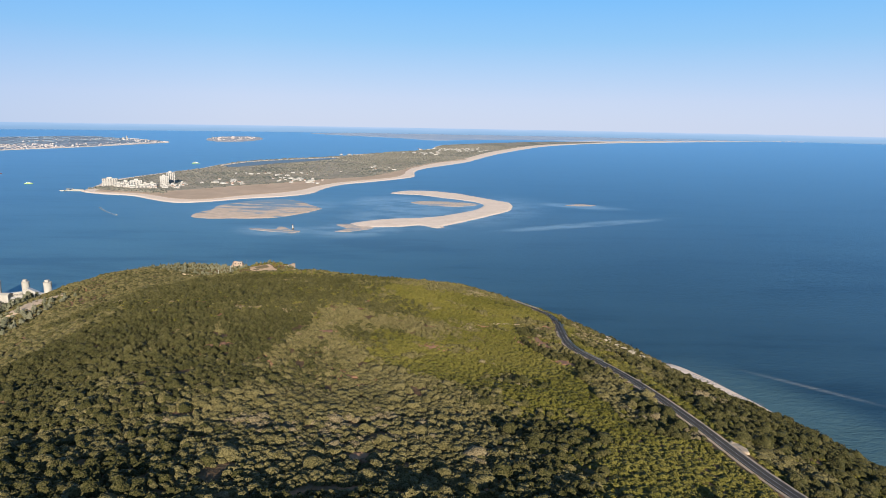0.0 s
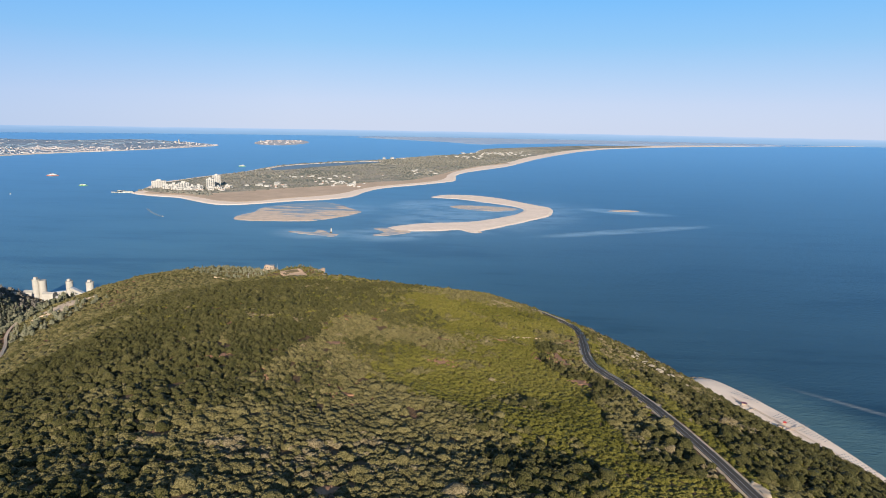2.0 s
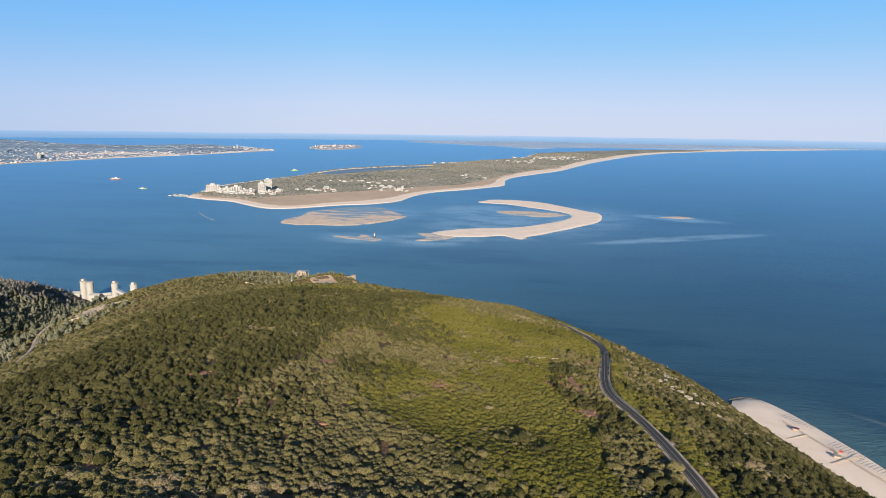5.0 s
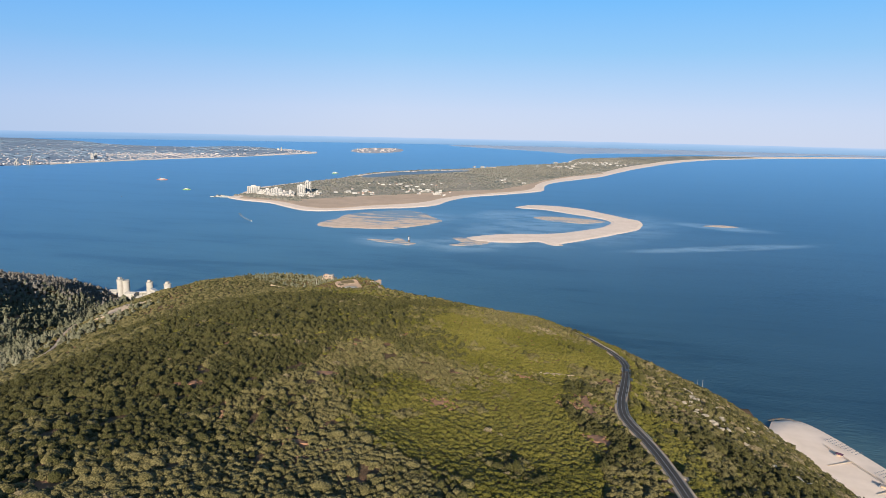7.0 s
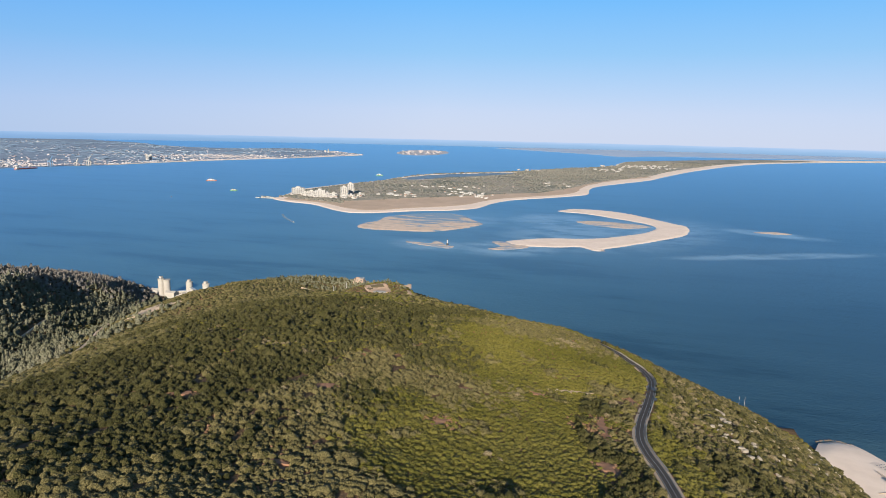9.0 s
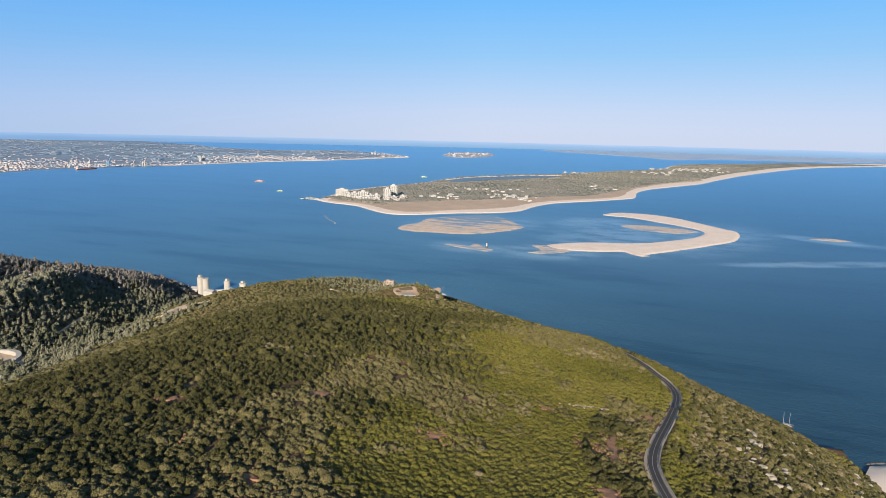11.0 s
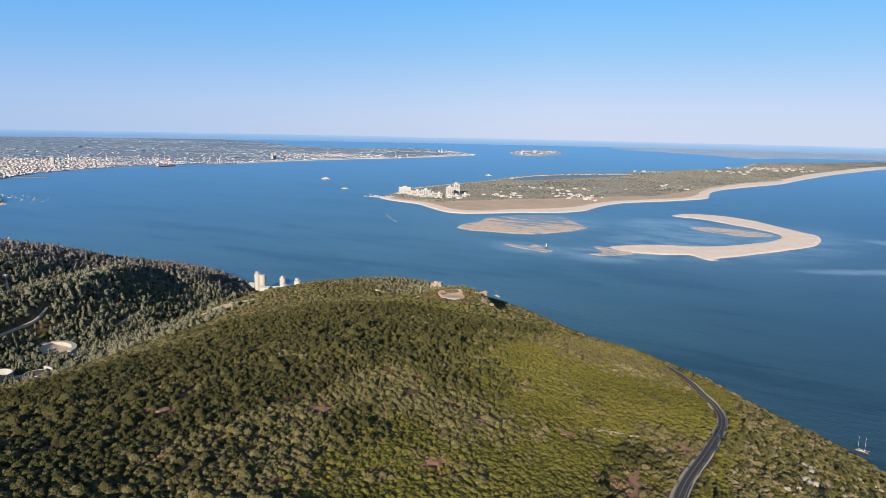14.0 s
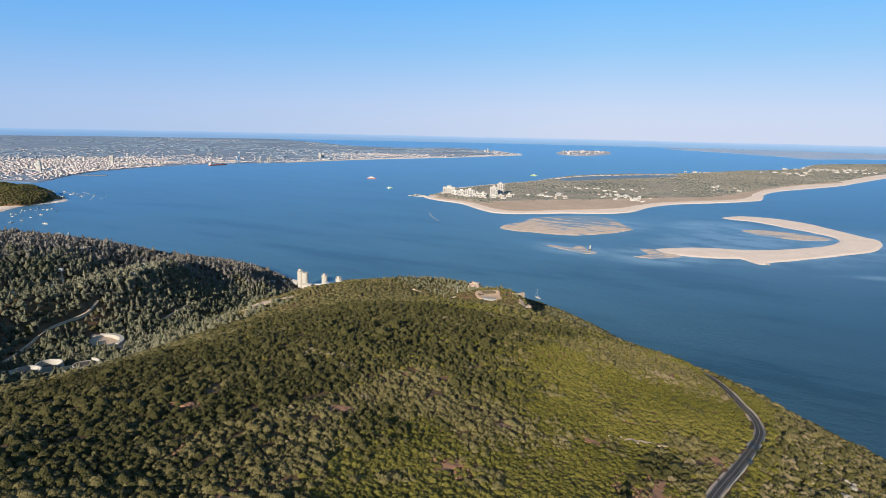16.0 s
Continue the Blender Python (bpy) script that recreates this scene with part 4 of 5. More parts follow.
def villa(w, d, h, roof):
    ob = tagged(new("house"), "small white house with a low roof on the spit", "house", "houses on the spit")
    part("wall", boxed(-w / 2, -d / 2, -0.5, w / 2, d / 2, h), M_RENDER, ob)
    bm = bmesh.new()
    v = [bm.verts.new(p) for p in ((-w * 0.55, -d * 0.55, h), (w * 0.55, -d * 0.55, h), (w * 0.55, d * 0.55, h), (-w * 0.55, d * 0.55, h), (-w * 0.3, 0, h * 1.35), (w * 0.3, 0, h * 1.35))]
    for q in ((0, 1, 5, 4), (2, 3, 4, 5), (1, 2, 5), (3, 0, 4), (3, 2, 1, 0)):
        bm.faces.new([v[i] for i in q])
    part("roof", bm, roof, ob)
    for sx in (-0.25, 0.25):
        part("window", boxed(sx * w - 0.06 * w, -d / 2 - 0.04, h * 0.42, sx * w + 0.06 * w, -d / 2 + 0.02, h * 0.75), M_GLASS, ob)
    return ob


VILLAS = [villa(7, 5, 2.6, M_RENDER), villa(10, 5, 3.2, M_RENDER), villa(6, 5, 2.6, M_TILE), villa(14, 6, 3.4, M_RENDER)]
rnd = np.random.default_rng(9)
homes = []
for cx, cy, rx, ry, n in ((-375, 780, 30, 12, 14), (-335, 800, 14, 30, 12), (-290, 860, 36, 30, 20), (-215, 905, 42, 26, 26), (-270, 1000, 60, 60, 14), (-130, 1180, 30, 60, 8), (-230, 1620, 30, 15, 8), (-60, 1760, 50, 60, 14), (30, 2050, 80, 110, 55)):
    for _ in range(n):
        homes.append((cx + rnd.normal() * rx * 0.6, cy + rnd.normal() * ry * 0.6))
for i, (x, y) in enumerate(homes):
    m = pose(x, y, 1.5, 0, 0, rnd.uniform(0, 60))
    grow = 0.48 if y < 1400 else 0.7
    if i < 4:
        o = VILLAS[i]
        o.matrix_world = m
    else:
        o = copy_thing(VILLAS[int(rnd.integers(0, 4))], m)
    o.scale = (grow, grow, grow)

X, Y, rnd = scatter(-425, -300, 728, 800, 5.0, 91)
keep = (np.abs((Y - 746) + (X + 360) * 0.35) < 9) & inside(np.array(SPIT_SEA + SPIT_BAY, float), X, Y) & (X < -325)
strew("pine_wood", COARSE, X[keep], Y[keep], np.full(keep.sum(), 1.3), rnd.uniform(2.0, 3.4, keep.sum()), M_COASTWOOD, "dark belt of pines between the beach and the towers", "trees", 92, (0.6, 0.9))

# ---- cement works at the water's edge ----
def silo(x, y, z, r, h, label, cap=True):
    ob = tagged(new("silo"), label, "silo", "silos of the cement works")
    part("shell", tube(r, r, -1, h, 24), M_CONCRETE, ob, smooth=False)
    for f in (0.3, 0.6, 0.93):
        part("band", tube(r * 1.04, r * 1.04, h * f, h * f + 0.25, 24), M_CONCRETE, ob, "raised ring of concrete")
    part("roof", tube(r * 1.06, r * 1.06, h, h + 0.35, 24), M_CONCRETE, ob)
    if cap:
        part("head_house", boxed(-r * 0.5, -r * 0.4, h + 0.35, r * 0.4, r * 0.4, h + 1.4), M_CONCRETE, ob)
    ob.matrix_world = pose(x, y, z)
    return ob


silo(-213.0, 288, 0.6, 1.65, 9.2, "tall pale concrete silo of a joined pair")
silo(-210.0, 288.5, 0.6, 1.65, 8.8, "pale concrete silo joined to a taller one", False)
silo(-197.5, 290, 0.6, 1.6, 8.4, "single pale concrete silo beside sheds")
silo(-185.5, 287.5, 0.6, 1.7, 9.0, "round pale concrete silo at the end of the works")
def shed(x, y, z, w, d, h, turn, label="pale industrial shed with a pitched roof"):
    ob = tagged(new("shed"), label, "industrial building")
    part("wall", boxed(-w / 2, -d / 2, -1.5, w / 2, d / 2, h), M_CONCRETE, ob)
    bm = bmesh.new()
    v = [bm.verts.new(p) for p in ((-w * 0.53, -d * 0.53, h), (w * 0.53, -d * 0.53, h), (w * 0.53, d * 0.53, h), (-w * 0.53, d * 0.53, h), (-w * 0.53, 0, h + d * 0.2), (w * 0.53, 0, h + d * 0.2))]
    for q in ((0, 1, 5, 4), (2, 3, 4, 5), (1, 2, 5), (3, 0, 4), (3, 2, 1, 0)):
        bm.faces.new([v[i] for i in q])
    part("roof", bm, M_CONCRETE, ob)
    ob.matrix_world = pose(x, y, z, 0, 0, turn)
    return ob


shed(-186.5, 288, 0.8, 6, 4.5, 3.0, 10)
shed(-201, 291, 0.8, 7, 4, 2.0, 5)
shed(-197, 284, 1.4, 6, 3, 1.6, 5)
shed(-219, 291, 1.0, 5, 4, 2.0, 0)

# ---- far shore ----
# fields of the plain, with distance haze painted into their blue-grey base colour
k = Nodes("hazed_farmland", 0.95)
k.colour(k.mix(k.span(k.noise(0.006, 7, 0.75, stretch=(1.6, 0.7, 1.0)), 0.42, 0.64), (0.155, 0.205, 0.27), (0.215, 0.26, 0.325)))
M_HAZEFARM = k.m
# foliage tones blued to imitate the haze over the far woods
M_HAZEWOOD = leafy("hazed_wood", (0.113, 0.171, 0.243), (0.131, 0.197, 0.270), (0.165, 0.230, 0.303), (0.204, 0.263, 0.336), patch=0.004, fine=0.2, mottle=0.5)
# marsh colours lightened and blued: the haze is in the paint
k = Nodes("hazed_marsh", 0.9)
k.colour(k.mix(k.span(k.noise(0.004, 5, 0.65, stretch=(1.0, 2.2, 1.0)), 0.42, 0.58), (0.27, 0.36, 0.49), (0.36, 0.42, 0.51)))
M_HAZEMARSH = k.m
M_QUAY = plain("quay_ground", (0.40, 0.37, 0.37), (0.30, 0.31, 0.34), 0.02, 0.95)
SHORE = [(-1450, 300), (-1120, 470), (-994, 509), (-960, 530), (-1046, 619), (-1123, 723), (-1182, 907), (-1180, 1055), (-1139, 1194), (-1132, 1400), (-1101, 1623), (-1041, 1856), (-991, 2278), (-1129, 2469), (-1378, 2688), (-1638, 2870), (-1761, 2549), (-2189, 2642), (-2667, 2994), (-3188, 3229), (-3500, 3300), (-4300, 2200), (-4600, 800), (-4200, -600), (-2600, -600)]
flat_land("far_shore", SHORE, 1.2, M_HAZEFARM, "flat farmland behind the town, tinted blue-grey for haze", "plain", 3, 10.0, 6.0, freq=0.008)
flat_land("far_shore", [(-1008, 2698), (-881, 2466), (-801, 2502), (-810, 2813), (-961, 3235), (-1098, 3121)], 1.0, M_QUAY, "low pale island of a port across the bay", "port", 3, 8.0, 6.0, freq=0.02)
flat_land("far_shore", [(-292, 3515), (-46, 3120), (116, 3380), (397, 3490), (683, 3597), (1200, 3950), (1900, 4330), (900, 4700), (-600, 4750), (-900, 4300)], 1.0, M_HAZEMARSH, "flat marshland behind the spit, haze painted into its colour", "marsh", 3, 20.0, 6.0, freq=0.005)

def city(name, places, label, seed, size, pale=1.0):
    """Many small buildings in one sheet."""
    rnd = np.random.default_rng(seed)
    unit = np.array([(-1, -1, 0), (1, -1, 0), (1, 1, 0), (-1, 1, 0), (-1, -1, 1), (1, -1, 1), (1, 1, 1), (-1, 1, 1)], float)
    quad = np.array(((4, 5, 6, 7), (0, 1, 5, 4), (1, 2, 6, 5), (2, 3, 7, 6), (3, 0, 4, 7)))
    V, F = [], []
    for i, (x, y) in enumerate(places):
        a = rnd.choice((0.3, 0.5, 0.1)) + rnd.uniform(-0.1, 0.1)
        w, d, h = rnd.uniform(*size[0]), rnd.uniform(*size[0]), rnd.uniform(*size[1]) * rnd.choice((0.8, 1, 1.2, 1.5, 2.1))
        p = unit * (w, d, h)
        V.append(np.stack([p[:, 0] * math.cos(a) - p[:, 1] * math.sin(a) + x, p[:, 0] * math.sin(a) + p[:, 1] * math.cos(a) + y, p[:, 2] + 1.0], 1))
        F.append(quad + 8 * i)
    k = Nodes(name + "_walls", 0.9)
    tones = ((0.35, 0.27, 0.25), (0.32, 0.31, 0.31), (0.42, 0.37, 0.35), (0.47, 0.43, 0.41), (0.53, 0.49, 0.47))
    k.colour(k.ramp(k.geo.outputs["Random Per Island"], *[(i / 4, tuple(v * pale for v in c)) for i, c in enumerate(tones)]))
    return tagged(arrays(name, np.concatenate(V), np.concatenate(F), k.m), label, "town", kind="stuff")


shore = spline(SHORE, 3, True)
X, Y, rnd = scatter(-2300, -950, 420, 2600, 4.6, 15)
keep = inside(shore, X, Y)
dd = near_line(spline(SHORE[1:16], 3), X, Y)[0]
core = np.exp(-np.hypot((X + 1330) / 230, (Y - 700) / 300) ** 2) + 0.3 * np.exp(-np.hypot((X + 1280) / 110, (Y - 1750) / 130) ** 2) + 0.16 * np.exp(-dd / 60)
keep &= rnd.uniform(0, 1, len(X)) < core * (0.8 + 1.3 * field(X, Y, 0.012, 3)) + 0.004
city("town_buildings", list(zip(X[keep], Y[keep])), "dense white and cream buildings of a harbour town", 16, ((0.9, 3.0), (0.6, 1.3)), 0.92)
X, Y, rnd = scatter(-4200, -1300, 300, 3000, 27, 17)
keep = inside(shore, X, Y) & (field(X, Y, 0.004, 5) + 0.7 * field(X, Y, 0.013, 6) + rnd.uniform(-0.5, 0.5, len(X)) > 0.72)
city("village_buildings", list(zip(X[keep], Y[keep])), "scattered pale houses over the plain", 18, ((1.2, 4.5), (0.6, 1.1)), 0.75)
X, Y, rnd = scatter(-1080, -820, 2500, 3150, 22, 19)
keep = inside(np.array([(-1008, 2698), (-881, 2466), (-801, 2502), (-810, 2813), (-961, 3235), (-1098, 3121)]), X, Y) & (rnd.uniform(0, 1, len(X)) < 0.3)
city("port_buildings", list(zip(X[keep], Y[keep])), "pale sheds and stacks of a distant port", 20, ((2, 6.5), (0.8, 1.8)), 0.9)
# woods on the plain
X, Y, rnd = scatter(-3900, -1150, 350, 2900, 26, 23)
keep = inside(shore, X, Y) & (field(X, Y, 0.005, 8) + 0.6 * field(X, Y, 0.02, 9) + rnd.uniform(-0.3, 0.3, len(X)) > -0.05)
X, Y = X[keep], Y[keep]
strew("woodland", COARSE, X, Y, np.full(len(X), 1.0), rnd.uniform(8, 19, len(X)), M_HAZEWOOD, "woods and orchards on the far plain, tinted blue for haze", "trees", 24, (0.035, 0.07))

# wooded headland with its small beach
flat_land("headland_shore", [(-660, 330), (-690, 375), (-694, 402), (-701, 424), (-728, 440), (-780, 453), (-870, 440), (-880, 360), (-760, 310)], 0.8, M_SAND, "small pale beach round a wooded headland", "beach", 4, 3.0, 5.0)
bm = bmesh.new()
bmesh.ops.create_icosphere(bm, subdivisions=4, radius=1)
for v in bm.verts:
    v.co = Vector((v.co.x * 85, v.co.y * 50, max(v.co.z, -0.1) * 17 * (1 + 0.25 * noise.noise(v.co * 2)) - 1))
    v.co = Matrix.Rotation(radians(-20), 3, "Z") @ v.co + Vector((-772, 398, 0))
tagged(link("headland", bm, M_SOIL, smooth=True), "dark wooded headland beyond the ridge", "hill", kind="structure")

# ---- bare patches on the hills ----
def ground_at(x, y):
    return float(surface(np.array([x]), np.array([y]))[0])


def patch(name, x, y, a, b, turn, material, label, category, lift=0.16, wob=0.25, rings=5, n=28, corner=2.0):
    """A bare place draped on the slope, with an uneven outline."""
    c, s = math.cos(radians(turn)), math.sin(radians(turn))
    bm = bmesh.new()
    rows = []
    for i in range(rings + 1):
        row = []
        for j in range(n):
            t = 2 * math.pi * j / n
            r = i / rings * (1 + wob * noise.noise((math.cos(t) * 1.6 + x, math.sin(t) * 1.6 + y, 0)))
            r /= (abs(math.cos(t)) ** corner + abs(math.sin(t)) ** corner) ** (1 / corner)      # 2: round; more: squarer
            u, v = a * r * math.cos(t), b * r * math.sin(t)
            row.append((x + u * c - v * s, y + u * s + v * c))
        zs = surface(np.array([p[0] for p in row]), np.array([p[1] for p in row]))
        up = lift if i < rings else -0.3
        rows.append([bm.verts.new((*p, z + up + 0.12 * noise.noise((p[0], p[1], 3.0)))) for p, z in zip(row, zs)])
    for r, q in zip(rows, rows[1:]):
        for j in range(n):
            k2 = (j + 1) % n
            bm.faces.new((r[j], q[j], q[k2], r[k2]))
    bmesh.ops.remove_doubles(bm, verts=bm.verts, dist=0.001)
    return tagged(link(name, bm, material, smooth=True), label, category, kind="structure")


for x, y, a, b, turn, which in BARE:
    patch("bare_earth", x, y, a * 1.15, b * 1.15, turn, (M_EARTH, M_TRACK)[which], ("bare patch of reddish earth among the scrub", "pale dusty bare ground on the slope and at lay-bys")[which], "bare ground", 0.12 if a < 5 else 0.4, 0.9, 6, 40)
for x, y, a, b, turn in CLEARINGS[:6]:
    patch("bare_earth", x, y, a, b, turn, M_TRACK, "pale cleared ground in the pine valley", "bare ground", 0.3)
for line in VALLEY_ROADS:
    c = spline(line, 8)
    tagged(link("track", ribbon(c, smooth_along(height(c[:, 0], c[:, 1]), 3), -0.36, 0.36, 0.45, 1.0), M_TRACK), "narrow pale track through the pine valley", "track", kind="structure")


# ---- rocks ----
def stone(seed, sx, sy, sz):
    bm = bmesh.new()
    bmesh.ops.create_icosphere(bm, subdivisions=2, radius=1)
    for v in bm.verts:
        p = v.co * 1.4 + Vector((seed * 2.7, seed, 0))
        v.co *= 1 + 0.55 * noise.noise(p) + 0.3 * noise.noise(p * 2.6)
        v.co = Vector((v.co.x * sx, v.co.y * sy, v.co.z * sz))
    return bm


def outcrop(x, y, n, spread, size, seed, label="pale weathered limestone outcrop on the seaward slope"):
    rnd = np.random.default_rng(seed)
    ob = tagged(new("rock_outcrop"), label, "rock", "limestone outcrops")
    z = ground_at(x, y)
    ob.location = (x, y, z)
    for i in range(n):
        dx, dy = rnd.normal() * spread * 0.8, rnd.normal() * spread * 1.2
        s = size * rnd.uniform(0.4, 1.2)
        p = part("stone", stone(seed * 10 + i, s, s * rnd.uniform(0.6, 1.0), s * rnd.uniform(0.35, 0.6)), M_STONE, ob)
        p.matrix_local = pose(dx, dy, ground_at(x + dx, y + dy) - z + 0.12 + 0.3 * s, 0, 0, rnd.uniform(0, 90))
    return ob


for i, (x, y, n, sp, sz) in enumerate(ROCKS + [(9.5, 114, 4, 0.9, 0.25), (-33.8, 56, 4, 0.6, 0.3), (4.6, 58.2, 3, 0.4, 0.28), (75, 205, 5, 1.5, 0.7)]):
    outcrop(x, y, n, sp, sz, i + 3)
rnd = np.random.default_rng(77)
for i in range(26):      # dark boulders at the end of the beach
    t = i / 25
    b = tagged(link("boulder", stone(200 + i, 0.26, 0.22, 0.2), M_DARKSTONE), "rough grey boulder at the end of the beach", "rock", "shore boulders")
    b.location = (73.5 + 9 * t + rnd.uniform(-0.4, 0.4), 221.5 + 2.6 * math.sin(t * 2.6) + rnd.uniform(-0.3, 0.3), 0.25)


# ---- cars ----
def paint(name, c):
    k = Nodes(name, 0.3, 0.1, 0.5)
    k.colour(c)
    return k.m


M_TYRE = plain("tyre_rubber", (0.03, 0.03, 0.03), (0.02, 0.02, 0.02), 4.0, 0.9)


def car(x, y, colour, label):
    """A small car: lower body, glazed cabin, roof and four wheels."""
    d, i = near_line(ROAD, np.array([x]), np.array([y]))
    i = int(i[0])
    t = ROAD[i + 1] - ROAD[i]
    ob = tagged(new("car"), label, "car", "cars on the coast road")
    m = paint("car_paint", colour)
    bm = bmesh.new()
    box(bm, -0.53, -0.215, 0.07, 0.53, 0.215, 0.22)
    bmesh.ops.bevel(bm, geom=bm.edges[:], offset=0.04, segments=2, affect="EDGES")
    part("body", bm, m, ob)
    bm = bmesh.new()
    box(bm, -0.36, -0.19, 0.215, 0.24, 0.19, 0.35)
    for v in bm.verts:
        if v.co.z > 0.3:
            v.co.x *= 0.72
            v.co.y *= 0.85
    part("cabin", bm, M_GLASS, ob, "dark glazed cabin")
    part("roof", boxed(-0.25, -0.155, 0.345, 0.165, 0.155, 0.365), m, ob)
    for wx in (-0.33, 0.33):
        for wy in (-0.2, 0.2):
            bm = tube(0.085, 0.085, -0.03, 0.03, 12)
            p = part("wheel", bm, M_TYRE, ob)
            part("rim", tube(0.05, 0.05, -0.034, 0.034, 10), M_STEEL, p, "grey steel rim")
            p.matrix_local = pose(wx, wy, 0.085, 90, 0, 0)
    side = np.array((t[1], -t[0])) / np.hypot(*t)
    q = np.array((x, y))
    ob.matrix_world = pose(q[0], q[1], ROAD_Z[i] + 0.075, 0, 0, math.degrees(math.atan2(t[1], t[0])))
    return ob


car(13.6, 156.2, (0.55, 0.55, 0.56), "small white car on the coast road")
# this car stands in for a dark patch that stays put on the road
car(22.9, 120.6, (0.02, 0.022, 0.025), "dark car put on a still dark patch of the road")
car(22.6, 127.5, (0.03, 0.03, 0.035), "dark car rounding the bend")
car(18.7, 147.6, (0.04, 0.04, 0.045), "black car on the coast road")

# ---- old battery on the shoulder ----
M_DRYGRASS = plain("dry_grass", (0.20, 0.145, 0.08), (0.13, 0.10, 0.05), 1.0, 0.95, 0.3)
M_YARD = plain("sandy_yard", (0.60, 0.41, 0.27), (0.40, 0.27, 0.175), 0.9, 0.95, 0.4)
M_PINKWALL = plain("faded_wall", (0.36, 0.28, 0.215), (0.28, 0.21, 0.16), 0.8, 0.9, 0.2)
patch("yard", -65, 222, 6.6, 4.2, 122, M_YARD, "dusty levelled yard of the old battery", "yard", 0.15, 0.2, 12, 40, 6.0)
patch("yard", -66.8, 225, 3.0, 1.9, 32, M_DRYGRASS, "trodden brown grass in the middle of the yard", "yard", 0.24, 0.4, corner=4.0)
patch("yard", -67.5, 220.6, 1.2, 1.6, 20, M_DRYGRASS, "patch of dry grass beside the yard's path", "yard", 0.24, 0.5)
patch("yard", -62.5, 217, 2.8, 1.9, 25, M_CONCRETE, "grey concrete apron below the yard", "yard", 0.3, 0.3)
patch("yard", -53.5, 223, 3.6, 1.3, 116, M_YARD, "pale terrace east of the battery", "yard", 0.25, 0.5)
patch("yard", -77, 213, 5.2, 2.6, 25, M_TRACK, "pale kerbed margin round the parking loop", "yard", 0.2, 0.3)
patch("car_park", -77.3, 213, 4.2, 1.7, 25, M_ASPHALT, "small asphalt parking loop with pale kerbs", "car park", 0.32, 0.1)
patch("track", -90, 218.5, 4.0, 0.6, 0, M_TRACK, "pale track between pines behind the hilltop", "track", 0.3, 0.3)


def battery(x, y, turn):
    z = ground_at(x, y)
    ob = tagged(new("battery_house"), "roofless pale pink masonry house of the old battery", "building")
    part("terrace", boxed(-4.2, -3.2, -1.5, 4.2, 3.2, 1.0), M_PINKWALL, ob)
    for a in ((-3.4, -2.4, 1.0, 3.4, -2.1, 2.7), (-3.4, 2.1, 1.0, 3.4, 2.4, 2.9), (-3.4, -2.1, 1.0, -3.1, 2.1, 3.0), (3.1, -2.1, 1.0, 3.4, 2.1, 2.6), (-0.4, -2.1, 1.0, -0.1, 2.1, 2.5)):
        part("wall", boxed(*a), M_PINKWALL, ob)
    # dark plates on the wall imitate shaded, empty window openings
    for wx in (-2.4, -1.2, 1.0, 2.2):
        part("window", boxed(wx - 0.3, -2.43, 1.5, wx + 0.3, -2.38, 2.3), M_GLASS, ob, "dark plate painted as the shade in an empty window")
    part("roof", boxed(-0.1, -2.3, 2.7, 3.5, 2.3, 2.95), M_CONCRETE, ob, "flat grey roof over one end")
    ob.matrix_world = pose(x, y, z + 0.9, 0, 0, turn) @ Matrix.Scale(0.52, 4)


battery(-81, 242, 10)
for x, y, w, d, h, turn in ((-70, 241, 5, 1.2, 1.5, 12), (-64, 239, 4, 1.0, 1.2, 5), (-57.5, 229, 4.0, 1.5, 0.7, 60), (-52, 223, 3.0, 1.6, 0.6, 60), (-48.5, 219, 2.4, 1.4, 0.5, 65)):
    ob = tagged(new("ruin"), "low broken masonry walls of a gun emplacement", "ruin", "ruined emplacements")
    part("wall", boxed(-w / 2, -d / 2, -1, w / 2, -d / 2 + 0.3, h), M_PINKWALL, ob)
    part("wall", boxed(-w / 2, -d / 2 + 0.3, -1, -w / 2 + 0.3, d / 2, h * 0.8), M_PINKWALL, ob)
    part("wall", boxed(w / 2 - 0.3, -d / 2 + 0.3, -1, w / 2, d / 2, h * 0.9), M_PINKWALL, ob)
    part("slab", boxed(-w / 2 + 0.3, -d / 2 + 0.3, -1, w / 2 - 0.3, d / 2, 0.25), M_CONCRETE, ob)
    ob.matrix_world = pose(x, y, ground_at(x, y) + 0.2, 0, 0, turn)
for x, y in ((-77, 222), (-73, 228), (-80, 218)):
    ob = tagged(new("lamp_post"), "thin pale metal lamp post", "lamp post", "lamp posts of the battery")
    part("pole", tube(0.06, 0.04, 0, 2.6, 6), M_STEEL, ob)
    part("head", boxed(-0.05, -0.4, 2.55, 0.05, 0.05, 2.63), M_STEEL, ob)
    ob.location = (x, y, ground_at(x, y) + 0.1)


# ---- valley: tanks, works building, houses ----
def open_tank(x, y, r, h, label):
    ob = tagged(new("water_tank"), label, "tank", "round tanks of the valley works")
    bm = bmesh.new()
    n = 40
    rows = []
    for rr, z in ((r, -1.5), (r, h), (r - 0.25, h), (r - 0.25, 0.4)):
        rows.append([bm.verts.new((rr * math.cos(2 * math.pi * i / n), rr * math.sin(2 * math.pi * i / n), z)) for i in range(n)])
    for a, b in zip(rows, rows[1:]):
        for i in range(n):
            bm.faces.new((a[i], a[(i + 1) % n], b[(i + 1) % n], b[i]))
    part("wall", bm, M_CONCRETE, ob)
    part("floor", tube(r - 0.26, r - 0.26, 0.1, 0.4, 32), M_ASPHALT, ob, "dark floor")
    ob.location = (x, y, ground_at(x, y) + 0.3)


